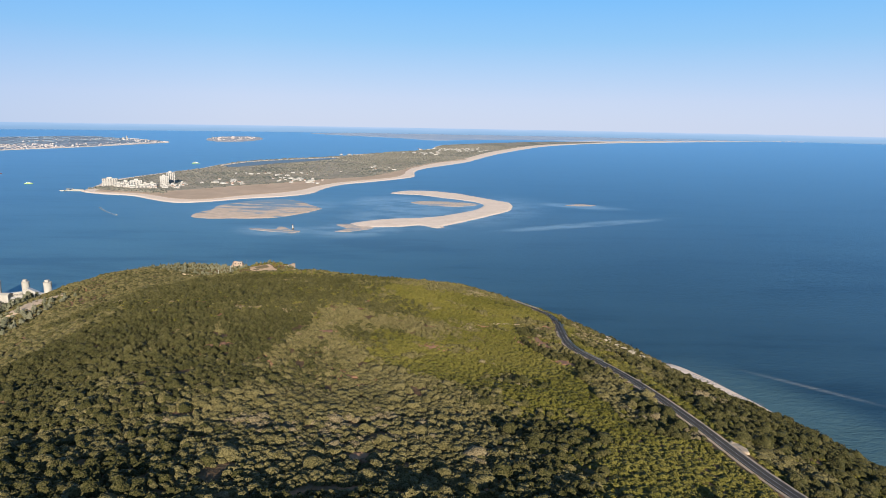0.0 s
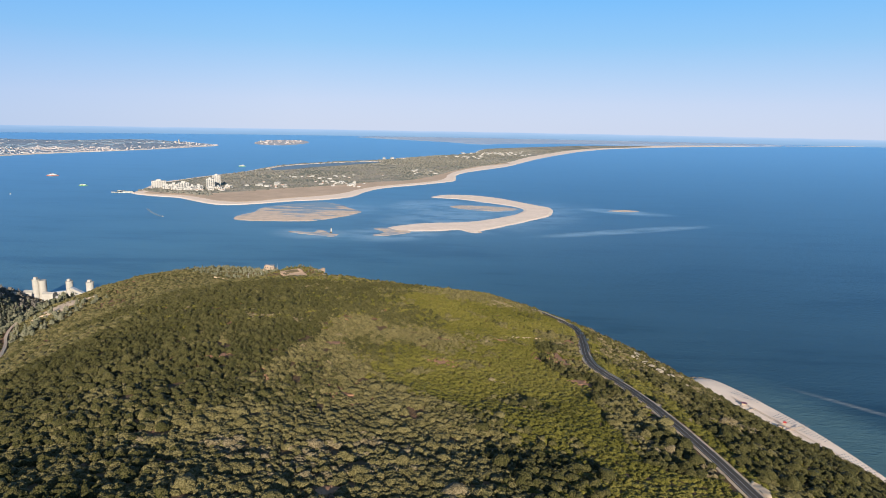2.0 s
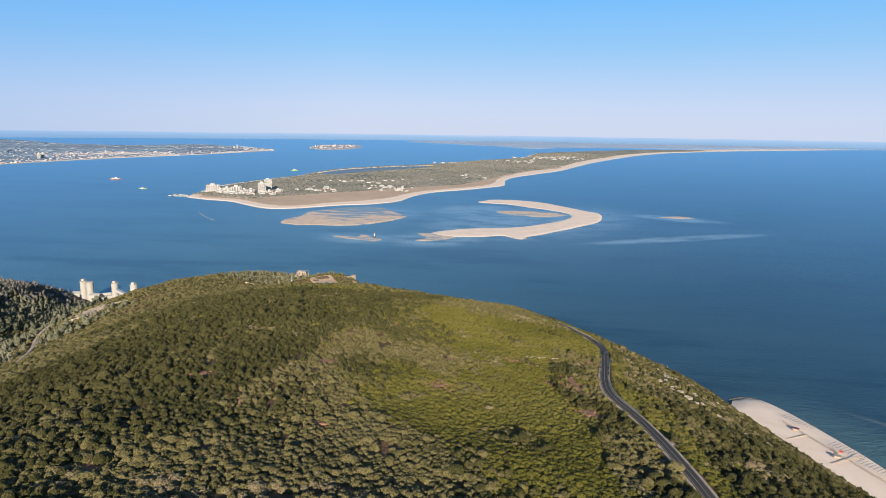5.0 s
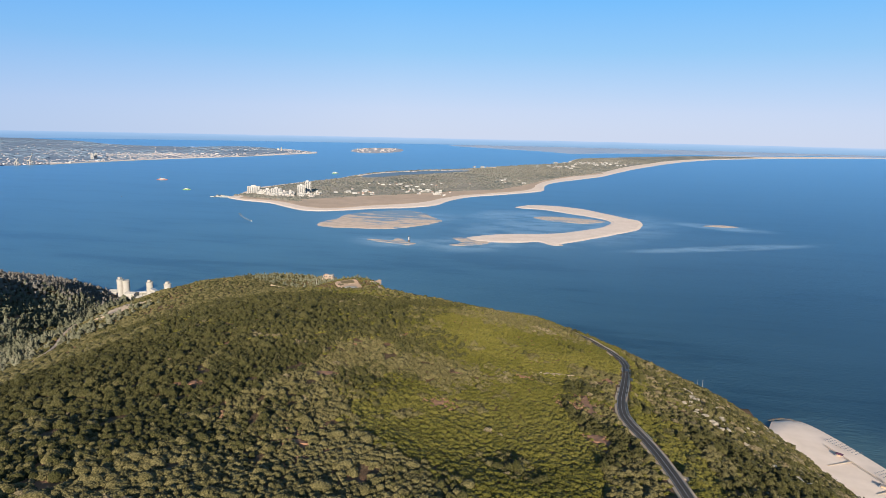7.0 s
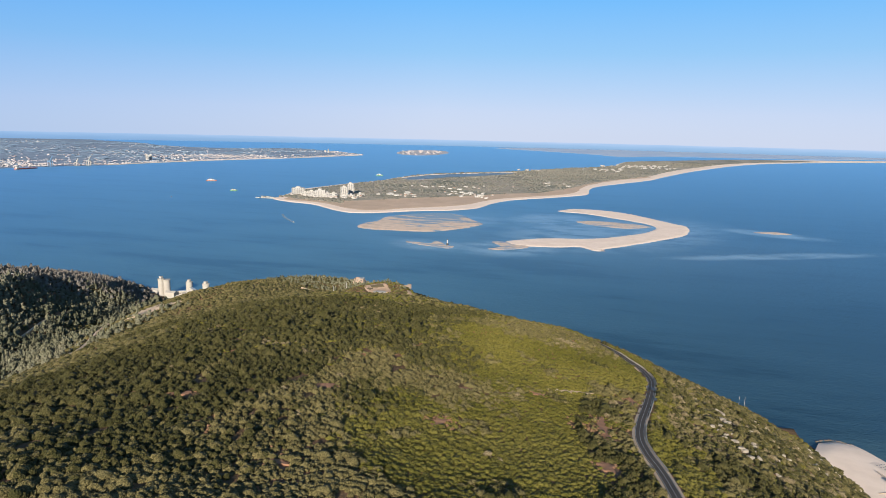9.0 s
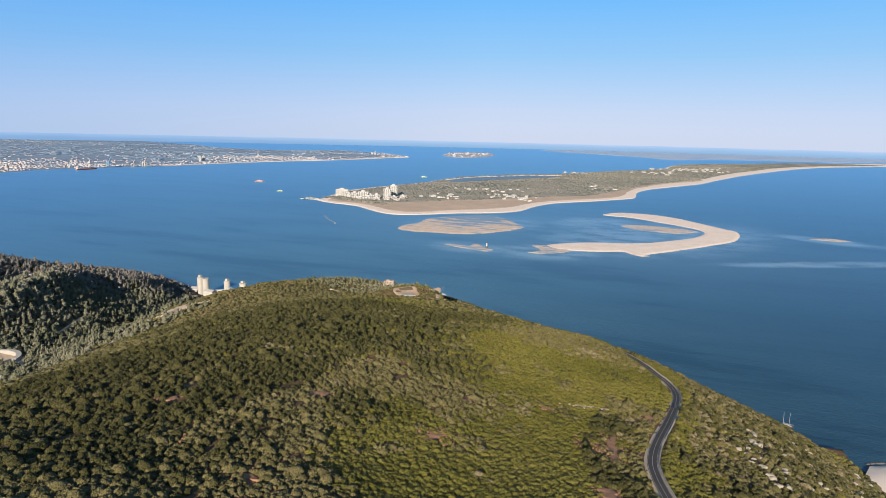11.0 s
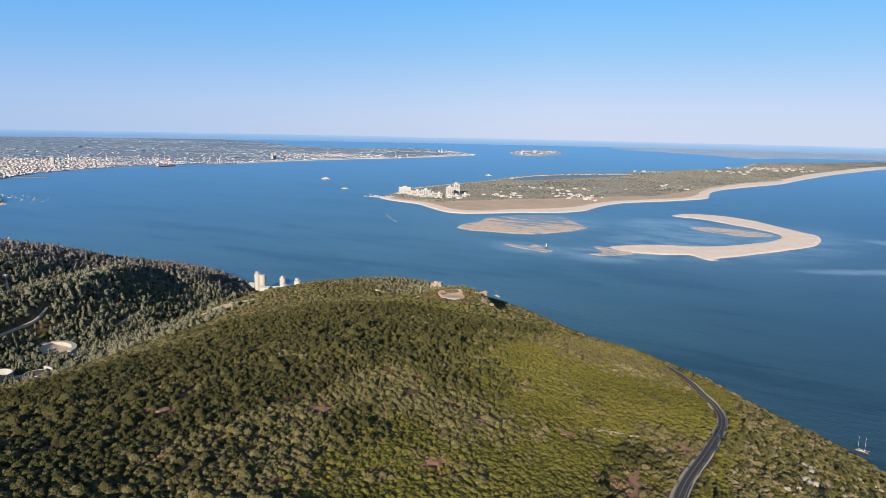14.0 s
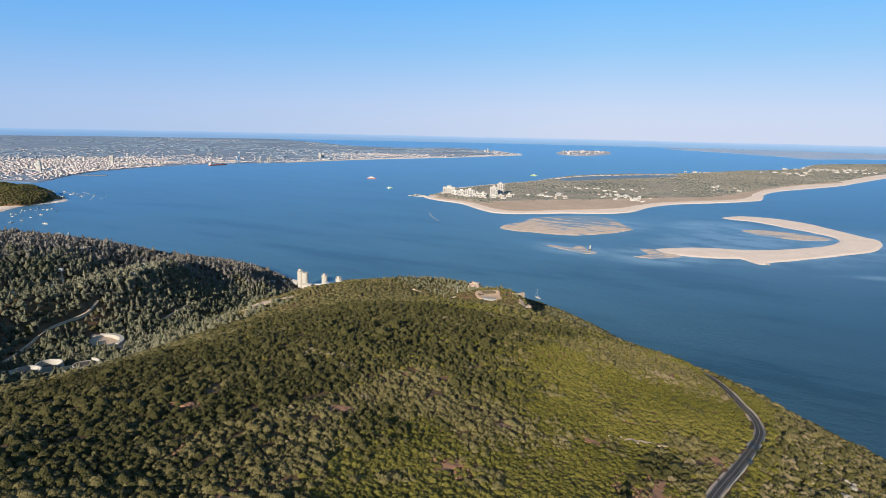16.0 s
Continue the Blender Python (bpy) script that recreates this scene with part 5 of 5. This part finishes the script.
open_tank(-132, 111, 3.2, 1.7, "round open concrete tank in the valley")
open_tank(-137.5, 119, 3.1, 1.9, "second round open concrete tank behind the first")

open_tank(-131.5, 124.5, 2.7, 0.5, "low round basin with dark water beside the tanks")


def arc_wall(x, y, r, a0, a1, h, thick, material, name, label, category):
    bm = bmesh.new()
    rows = []
    for i in range(25):
        t = radians(a0 + (a1 - a0) * i / 24)
        rows.append([bm.verts.new((rr * math.cos(t), rr * math.sin(t), z)) for rr, z in ((r, -1.5), (r, h), (r + thick, h), (r + thick, -1.5))])
    for p, q in zip(rows, rows[1:]):
        for i in range(3):
            bm.faces.new((p[i], p[i + 1], q[i + 1], q[i]))
    for e in (rows[0], rows[-1]):
        bm.faces.new(e)
    ob = tagged(link(name, bm, material), label, category)
    ob.location = (x, y, ground_at(x, y) + 0.3)


arc_wall(-131.5, 124.5, 3.4, -60, 120, 1.0, 0.3, M_CONCRETE, "retaining_wall", "curved pale retaining wall beside the tanks", "wall")
arc_wall(-158, 143, 6.4, 20, 140, 0.7, 1.3, M_CONCRETE, "works_building", "long curved building with a pale flat roof", "building")
for i, (x, y, turn) in enumerate(((-206, 150, 20), (-210, 144, 40), (-200.6, 162, 10), (-214.3, 198, 30), (-218.7, 204, 60), (-195.4, 181, 15), (-221, 217, 40), (-224, 168, 30), (-216.6, 210, 20), (-213, 160, 70), (-250, 300, 10), (-222, 276, 30), (-228, 284, 0), (-203, 147, 0))):
    o = copy_thing(VILLAS[i % 4], pose(x, y, ground_at(x, y) + 0.5, 0, 0, turn))
    o.scale = (0.22, 0.22, 0.27)
    tagged(o, "small pale house among the pines of the ridge", group="houses on the ridge")

# ---- beach furniture ----
k = Nodes("canopy_cloth", 0.9)
k.colour((0.12, 0.13, 0.15))
M_CLOTH = k.m


def beach_z(x, y):
    a = np.interp(y, [p[1] for p in BEACH_IN], [p[0] for p in BEACH_IN])
    b = np.interp(y, [p[1] for p in BEACH_OUT[::-1]][2:], [p[0] for p in BEACH_OUT[::-1]][2:])
    return float(np.interp((x - a) / (b - a), (-0.35, 0, 0.35, 0.75, 1.0), (2.4, 2.0, 1.7, 1.0, 0.05))) * min(max((224 - y) / 14, 0.12), 1)


parasol = tagged(new("parasol"), "small dark straw-coloured beach parasol", "parasol", "parasols in rows on the beach")
part("pole", tube(0.02, 0.02, 0, 0.4, 6), M_STEEL, parasol)
part("canopy", tube(0.22, 0.02, 0.36, 0.46, 10), M_CLOTH, parasol, "dark conical canopy")
first = True
for (x0, y0), (x1, y1), rows_n, cols_n in (((85.6, 208), (91, 201), 4, 9), ((92.3, 191.5), (97.4, 184.5), 5, 9), ((95.5, 182.5), (99.6, 176.5), 4, 8), ((99, 168.5), (102.5, 160), 4, 9)):
    al = np.array((x1 - x0, y1 - y0))
    across = np.array((-al[1], al[0])) / np.hypot(*al) * -0.85
    for r in range(rows_n):
        for c in range(cols_n):
            p = np.array((x0, y0)) + al * c / (cols_n - 1) - across * (r - rows_n / 2 + 0.5)
            m = pose(p[0], p[1], beach_z(*p) - 0.03)
            if first:
                parasol.matrix_world, first = m, False
            else:
                copy_thing(parasol, m)


def kiosk(x, y, w, d, turn, colour, label):
    ob = tagged(new("beach_kiosk"), label, "kiosk")
    for sx in (-1, 1):
        for sy in (-1, 1):
            part("post", tube(0.05, 0.05, 0, 0.9, 6, sx * w * 0.42, sy * d * 0.42), M_STEEL, ob)
    part("counter", boxed(-w * 0.3, -d * 0.3, 0, w * 0.3, d * 0.3, 0.5), M_TRACK, ob)
    bm = bmesh.new()
    v = [bm.verts.new(p) for p in ((-w / 2, -d / 2, 0.85), (w / 2, -d / 2, 0.85), (w / 2, d / 2, 0.85), (-w / 2, d / 2, 0.85), (-w * 0.2, 0, 1.35), (w * 0.2, 0, 1.35))]
    for q in ((0, 1, 5, 4), (2, 3, 4, 5), (1, 2, 5), (3, 0, 4), (3, 2, 1, 0)):
        bm.faces.new([v[i] for i in q])
    part("roof", bm, plain("awning", colour, tuple(c * 0.7 for c in colour), 1.0), ob)
    ob.matrix_world = pose(x, y, beach_z(x, y), 0, 0, turn) @ Matrix.Scale(0.7, 4)


kiosk(85.3, 198.6, 2.6, 1.8, -30, (0.10, 0.045, 0.075), "beach kiosk under a dark purple awning")
kiosk(92.2, 186, 1.5, 1.2, -30, (0.42, 0.05, 0.05), "small kiosk under a bright red awning")
kiosk(90.2, 183.6, 2.8, 1.5, -30, (0.16, 0.15, 0.15), "beach bar under a long grey roof")
for line in ([(83.8, 204.5), (90, 190), (98.7, 168.6), (104, 150)], [(80.3, 191.9), (87.8, 196.1)], [(87.4, 179.8), (97.4, 185.6)]):
    c = spline(line, 6)
    tagged(link("boardwalk", ribbon(c, np.array([beach_z(*p) for p in c]), -0.12, 0.12, 0.06, 0.1), M_TRACK), "narrow weathered boardwalk across the sand", "boardwalk", kind="structure")


# ---- boats ----
def hull(length, beam, depth, material, parent, z=0.0):
    bm = bmesh.new()
    rows = []
    for i in range(9):
        u = i / 8
        w = beam / 2 * (math.sin(math.pi * min(u * 0.75 + 0.22, 1.0)) ** 0.8) if i < 8 else 0.01
        x = (u - 0.5) * length
        rows.append([bm.verts.new(p) for p in ((x, 0, z - depth * 0.4), (x, w * 0.75, z - depth * 0.1), (x, w, z + depth), (x, -w, z + depth), (x, -w * 0.75, z - depth * 0.1))])
    for a, b in zip(rows, rows[1:]):
        for i in range(5):
            bm.faces.new((a[i], a[(i + 1) % 5], b[(i + 1) % 5], b[i]))
    bm.faces.new(rows[0])
    bmesh.ops.recalc_face_normals(bm, faces=bm.faces[:])
    return part("hull", bm, material, parent)


M_HULLRED = plain("red_hull", (0.42, 0.13, 0.10), (0.34, 0.10, 0.08), 0.5, 0.5)
M_HULLGREEN = plain("lime_hull", (0.30, 0.50, 0.10), (0.24, 0.42, 0.08), 0.5, 0.5)
M_HULLDARK = plain("dark_hull", (0.10, 0.05, 0.04), (0.07, 0.04, 0.03), 0.5, 0.5)


def ferry(x, y, length, turn, m_hull, label):
    ob = tagged(new("ferry"), label, "ferry", "ferries in the estuary")
    b = length * 0.24
    hull(length, b, length * 0.05, m_hull, ob)
    part("car_deck", boxed(-length * 0.42, -b * 0.45, length * 0.05, length * 0.36, b * 0.45, length * 0.10), M_RENDER, ob)
    part("saloon", boxed(-length * 0.28, -b * 0.38, length * 0.10, length * 0.22, b * 0.38, length * 0.16), M_RENDER, ob)
    part("bridge", boxed(-length * 0.04, -b * 0.3, length * 0.16, length * 0.1, b * 0.3, length * 0.21), M_RENDER, ob)
    part("funnel", tube(length * 0.03, length * 0.025, length * 0.16, length * 0.24, 10, -length * 0.15, 0), m_hull, ob)
    for i in range(6):
        part("window", boxed(-length * 0.25 + i * length * 0.075, -b * 0.39, length * 0.115, -length * 0.25 + i * length * 0.075 + length * 0.045, -b * 0.375, length * 0.145), M_GLASS, ob)
    ob.matrix_world = pose(x, y, 0.1, 0, 0, turn)


ferry(-669, 944, 17, 25, M_HULLRED, "white ferry with a red hull crossing the estuary")
ferry(-535, 814, 10, 25, M_HULLGREEN, "lime-green car ferry under way")
ferry(-488, 1245, 14, 20, M_HULLGREEN, "distant lime-green ferry beyond the point")


def sailing_boat(x, y, length, masts, turn, m_hull, label):
    ob = tagged(new("sailing_boat"), label, "sailing boat")
    hull(length, length * 0.24, length * 0.06, m_hull, ob)
    part("deck", boxed(-length * 0.4, -length * 0.08, length * 0.055, length * 0.3, length * 0.08, length * 0.075), M_RENDER, ob)
    part("cabin", boxed(-length * 0.2, -length * 0.06, length * 0.075, length * 0.12, length * 0.06, length * 0.13), M_RENDER, ob)
    for mx in masts:
        mast = part("mast", tube(length * 0.012, length * 0.006, 0, length * 1.05, 6, mx * length, 0), M_RENDER, ob)
        part("boom", boxed(mx * length - length * 0.32, -0.03, length * 0.18, mx * length, 0.03, length * 0.2), M_STEEL, mast, "grey metal boom")
    bm = bmesh.new()
    top, bow = Vector((masts[-1] * length, 0, length * 1.0)), Vector((length * 0.5, 0, length * 0.08))
    side = Vector((0, 0.02, 0))
    bm.faces.new([bm.verts.new(p) for p in (top + side, top - side, bow - side, bow + side)])
    part("forestay", bm, M_STEEL, ob)
    ob.matrix_world = pose(x, y, 0.05, 0, 0, turn)


sailing_boat(-99, 347, 4.6, (0.05,), 150, M_RENDER, "white sailing yacht with bare mast")
sailing_boat(56, 240, 4.2, (-0.2, 0.2), 160, M_HULLDARK, "two-masted schooner at anchor below the hill")
boat = None
spots = [(-548, 327, 5), (-490, 308, 3), (-484, 312, 3), (-632, 339, 3.5), (-608, 354, 3.5), (-583, 325, 3.5), (-626, 378, 3.5), (-731, 463, 3.5), (-764, 468, 3.5), (-576, 313, 4), (-640, 352, 3), (-655, 368, 3), (-720, 470, 3), (-745, 480, 3), (-700, 455, 3), (-598, 340, 3), (-615, 332, 3), (-548, 700, 3), (-294, 562, 2.5)]
rnd = np.random.default_rng(61)
spots += [(-770 + rnd.normal() * 26, 476 + rnd.normal() * 9, rnd.uniform(2.2, 3.4)) for _ in range(24)] + [(-640 + rnd.normal() * 22, 362 + rnd.normal() * 14, rnd.uniform(2.2, 3.2)) for _ in range(14)]
for i, (x, y, s) in enumerate(spots):
    ob = tagged(new("motor_boat"), "small white moored motor boat", "boat", "small boats")
    hull(s, s * 0.36, s * 0.12, M_RENDER, ob)
    part("wheelhouse", boxed(-s * 0.15, -s * 0.11, s * 0.12, s * 0.15, s * 0.11, s * 0.28), M_RENDER, ob)
    part("windscreen", boxed(s * 0.15, -s * 0.1, s * 0.15, s * 0.17, s * 0.1, s * 0.26), M_GLASS, ob)
    ob.matrix_world = pose(x, y, 0.05, 0, 0, 30 + 47 * i)
k = Nodes("foam", 0.8)
k.colour(k.ramp(k.noise(0.4, 4, 0.7), (0.4, (0.10, 0.19, 0.26)), (0.65, (0.36, 0.40, 0.43))))
M_FOAM = k.m
c = spline([(-295, 563), (-305, 573), (-320, 590), (-336, 612)], 6)
tagged(link("wake", ribbon(c, np.zeros(len(c)), -1.0, 1.0, 0.06), M_FOAM), "thin white wake of a motor boat", "wake", kind="structure")

# channel beacon
ob = tagged(new("channel_beacon"), "white channel beacon on a dark base in the shallows", "beacon")
part("base", tube(1.0, 0.8, -0.5, 0.9, 12), M_ASPHALT, ob, "dark base")
part("tower", tube(0.6, 0.45, 0.9, 3.4, 12), M_RENDER, ob)
part("lantern", tube(0.3, 0.3, 3.4, 4.0, 10), M_ASPHALT, ob, "dark lantern")
ob.location = (-122.5, 503, 0.2)

# ---- marina at the point ----
for a, b in (((-424, 744), (-452, 742)), ((-430, 752), (-455, 760)), ((-445, 740), (-448, 762))):
    c = spline([a, b], 6)
    tagged(link("jetty", ribbon(c, np.zeros(len(c)), -0.8, 0.8, 0.9, 1.5), M_CONCRETE), "grey concrete jetty of the marina", "jetty", kind="structure")

# ---- harbour across the bay ----
M_CRANEBLUE = plain("crane_blue", (0.14, 0.24, 0.36), (0.10, 0.18, 0.28), 0.5, 0.6)


def crane(x, y, h, m, label):
    ob = tagged(new("harbour_crane"), label, "crane", "harbour cranes")
    for sx in (-1, 1):
        for sy in (-1, 1):
            part("leg", boxed(sx * h * 0.2 - 0.6, sy * h * 0.15 - 0.6, 0, sx * h * 0.2 + 0.6, sy * h * 0.15 + 0.6, h * 0.6), m, ob)
    part("cabin", boxed(-h * 0.24, -h * 0.2, h * 0.6, h * 0.24, h * 0.2, h * 0.72), m, ob)
    p = part("jib", boxed(-0.7, -0.7, 0, 0.7, 0.7, h * 0.75), m, ob)
    p.matrix_local = pose(0, 0, h * 0.7, 0, 35, 0)
    ob.location = (x, y, 1.0)


crane(-1162, 1075, 17, M_CRANEBLUE, "blue harbour crane on the far quay")
crane(-1128, 1140, 16, M_CONCRETE, "pale harbour crane on the far quay")
crane(-1140, 1120, 12, M_CONCRETE, "smaller pale harbour crane")
ob = tagged(new("cargo_ship"), "red-hulled cargo ship moored along the quay", "ship")
hull(80, 10, 2.4, M_HULLRED, ob)
part("deck_house", boxed(-36, -4, 2, -29, 4, 8), M_RENDER, ob)
part("hatch", boxed(-27, -4, 2, 32, 4, 3.2), M_HULLRED, ob)
ob.matrix_world = pose(-1140, 1000, 0.2, 0, 0, 93) @ Matrix.Scale(0.65, 4)
for x, y, r, h in ((-1211, 2440, 2.5, 14), (-1190, 2400, 3, 8), (-1240, 2470, 4, 8), (-1000, 2760, 2.5, 8)):
    silo(x, y, 1, r, h, "tall pale industrial tower on the far shore", False)
for x, y, w, h in ((-1176, 640, 5, 16), (-1500, 700, 6, 13), (-1440, 600, 6, 12), (-1330, 870, 6, 14), (-1220, 1420, 5, 14), (-1226, 1440, 5, 14)):
    tower_block(x, y, 1, w * 1.4, w, 8, h / 8, 40, "tall pale apartment block in the harbour town", 4)
c = spline([(-1060, 640), (-1040, 648), (-1016, 668)], 6)
tagged(link("breakwater", ribbon(c, np.zeros(len(c)), -1.5, 1.5, 0.9, 1.6), M_DARKSTONE), "dark stone breakwater of the harbour", "breakwater", kind="structure")
c = spline(SHORE[8:13], 8)
tagged(link("beach", ribbon(c, np.zeros(len(c)), -4.0, 9.0, 1.35, 1.6), M_SAND), "thin pale beach along the far shore", "beach", kind="structure")
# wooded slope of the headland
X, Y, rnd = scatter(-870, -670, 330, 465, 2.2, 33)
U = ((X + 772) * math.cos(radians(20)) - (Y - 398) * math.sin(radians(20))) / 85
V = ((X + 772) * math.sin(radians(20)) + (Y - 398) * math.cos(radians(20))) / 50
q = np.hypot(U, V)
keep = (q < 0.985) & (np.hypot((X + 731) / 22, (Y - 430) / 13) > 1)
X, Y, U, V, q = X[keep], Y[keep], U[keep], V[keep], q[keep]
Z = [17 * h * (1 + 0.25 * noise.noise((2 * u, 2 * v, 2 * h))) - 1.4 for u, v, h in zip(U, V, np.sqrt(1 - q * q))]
# darker shrub foliage, which also stands in for shade on this slope
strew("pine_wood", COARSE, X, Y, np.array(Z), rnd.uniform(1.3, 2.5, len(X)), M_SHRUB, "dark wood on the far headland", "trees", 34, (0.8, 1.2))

# club house, terrace and field at the headland's tip
bm = bmesh.new()
bmesh.ops.create_icosphere(bm, subdivisions=3, radius=1)
for v in bm.verts:
    v.co = Vector((v.co.x * 15, v.co.y * 8, max(v.co.z, -0.1) * 5 * (1 + 0.3 * noise.noise(v.co * 2.3)) - 0.2)) + Vector((-733, 431, 0))
tagged(link("field", bm, M_DRYGRASS, smooth=True), "mown tan field on the headland's tip", "field", kind="structure")
for x, y, w, d, h, turn in ((-724, 434, 9, 4, 3.2, 25), (-741, 424, 8, 3.5, 4.5, 25), (-733, 428, 5, 3, 5.0, 25)):
    ob = tagged(new("club_house"), "low white building with a flat roof above the small beach", "building")
    part("wall", boxed(-w / 2, -d / 2, -2, w / 2, d / 2, h), M_RENDER, ob)
    part("roof", boxed(-w / 2 - 0.2, -d / 2 - 0.2, h, w / 2 + 0.2, d / 2 + 0.2, h + 0.25), M_CONCRETE, ob)
    for i in range(4):
        cx = -w / 2 + w * (i + 0.5) / 4
        part("window", boxed(cx - w * 0.07, -d / 2 - 0.04, h - 1.6, cx + w * 0.07, -d / 2 + 0.02, h - 0.7), M_GLASS, ob)
    ob.matrix_world = pose(x, y, 0.6, 0, 0, turn)

# conveyor galleries and a storage hall of the cement works
def gallery(a, b, wide, high):
    ob = tagged(new("conveyor_gallery"), "pale sloping conveyor gallery between silos", "conveyor", "galleries of the cement works")
    a, b = Vector(a), Vector(b)
    run = (b - a).length
    part("casing", boxed(0, -wide / 2, 0, run, wide / 2, high), M_CONCRETE, ob)
    part("roof", boxed(-0.1, -wide / 2 - 0.1, high, run + 0.1, wide / 2 + 0.1, high + 0.1), M_STEEL, ob)
    for f in (0.25, 0.75):
        q = a.lerp(b, f)
        leg = part("leg", boxed(-0.12, -wide / 2, -q.z, 0.12, wide / 2, 0.0), M_CONCRETE, ob)
        leg.matrix_local = (b - a).to_track_quat("X", "Z").to_matrix().to_4x4().inverted() @ Matrix.Translation(q - a)
    ob.matrix_world = Matrix.Translation(a) @ (b - a).to_track_quat("X", "Z").to_matrix().to_4x4()


gallery((-208.5, 287.5, 2.6), (-199, 289.5, 3.8), 1.0, 0.9)
gallery((-196, 289, 5.4), (-187, 287, 2.6), 1.6, 1.2)
shed(-205, 285.5, 1.0, 5, 3.5, 3.2, 8, "grey crusher house among the silos")
shed(-191.5, 287, 0.8, 5, 4, 2.4, 12, "pale storage hall with a steep roof")
shed(-226, 286, 1.0, 6, 3.5, 2.2, 20, "white warehouse on the shore road")
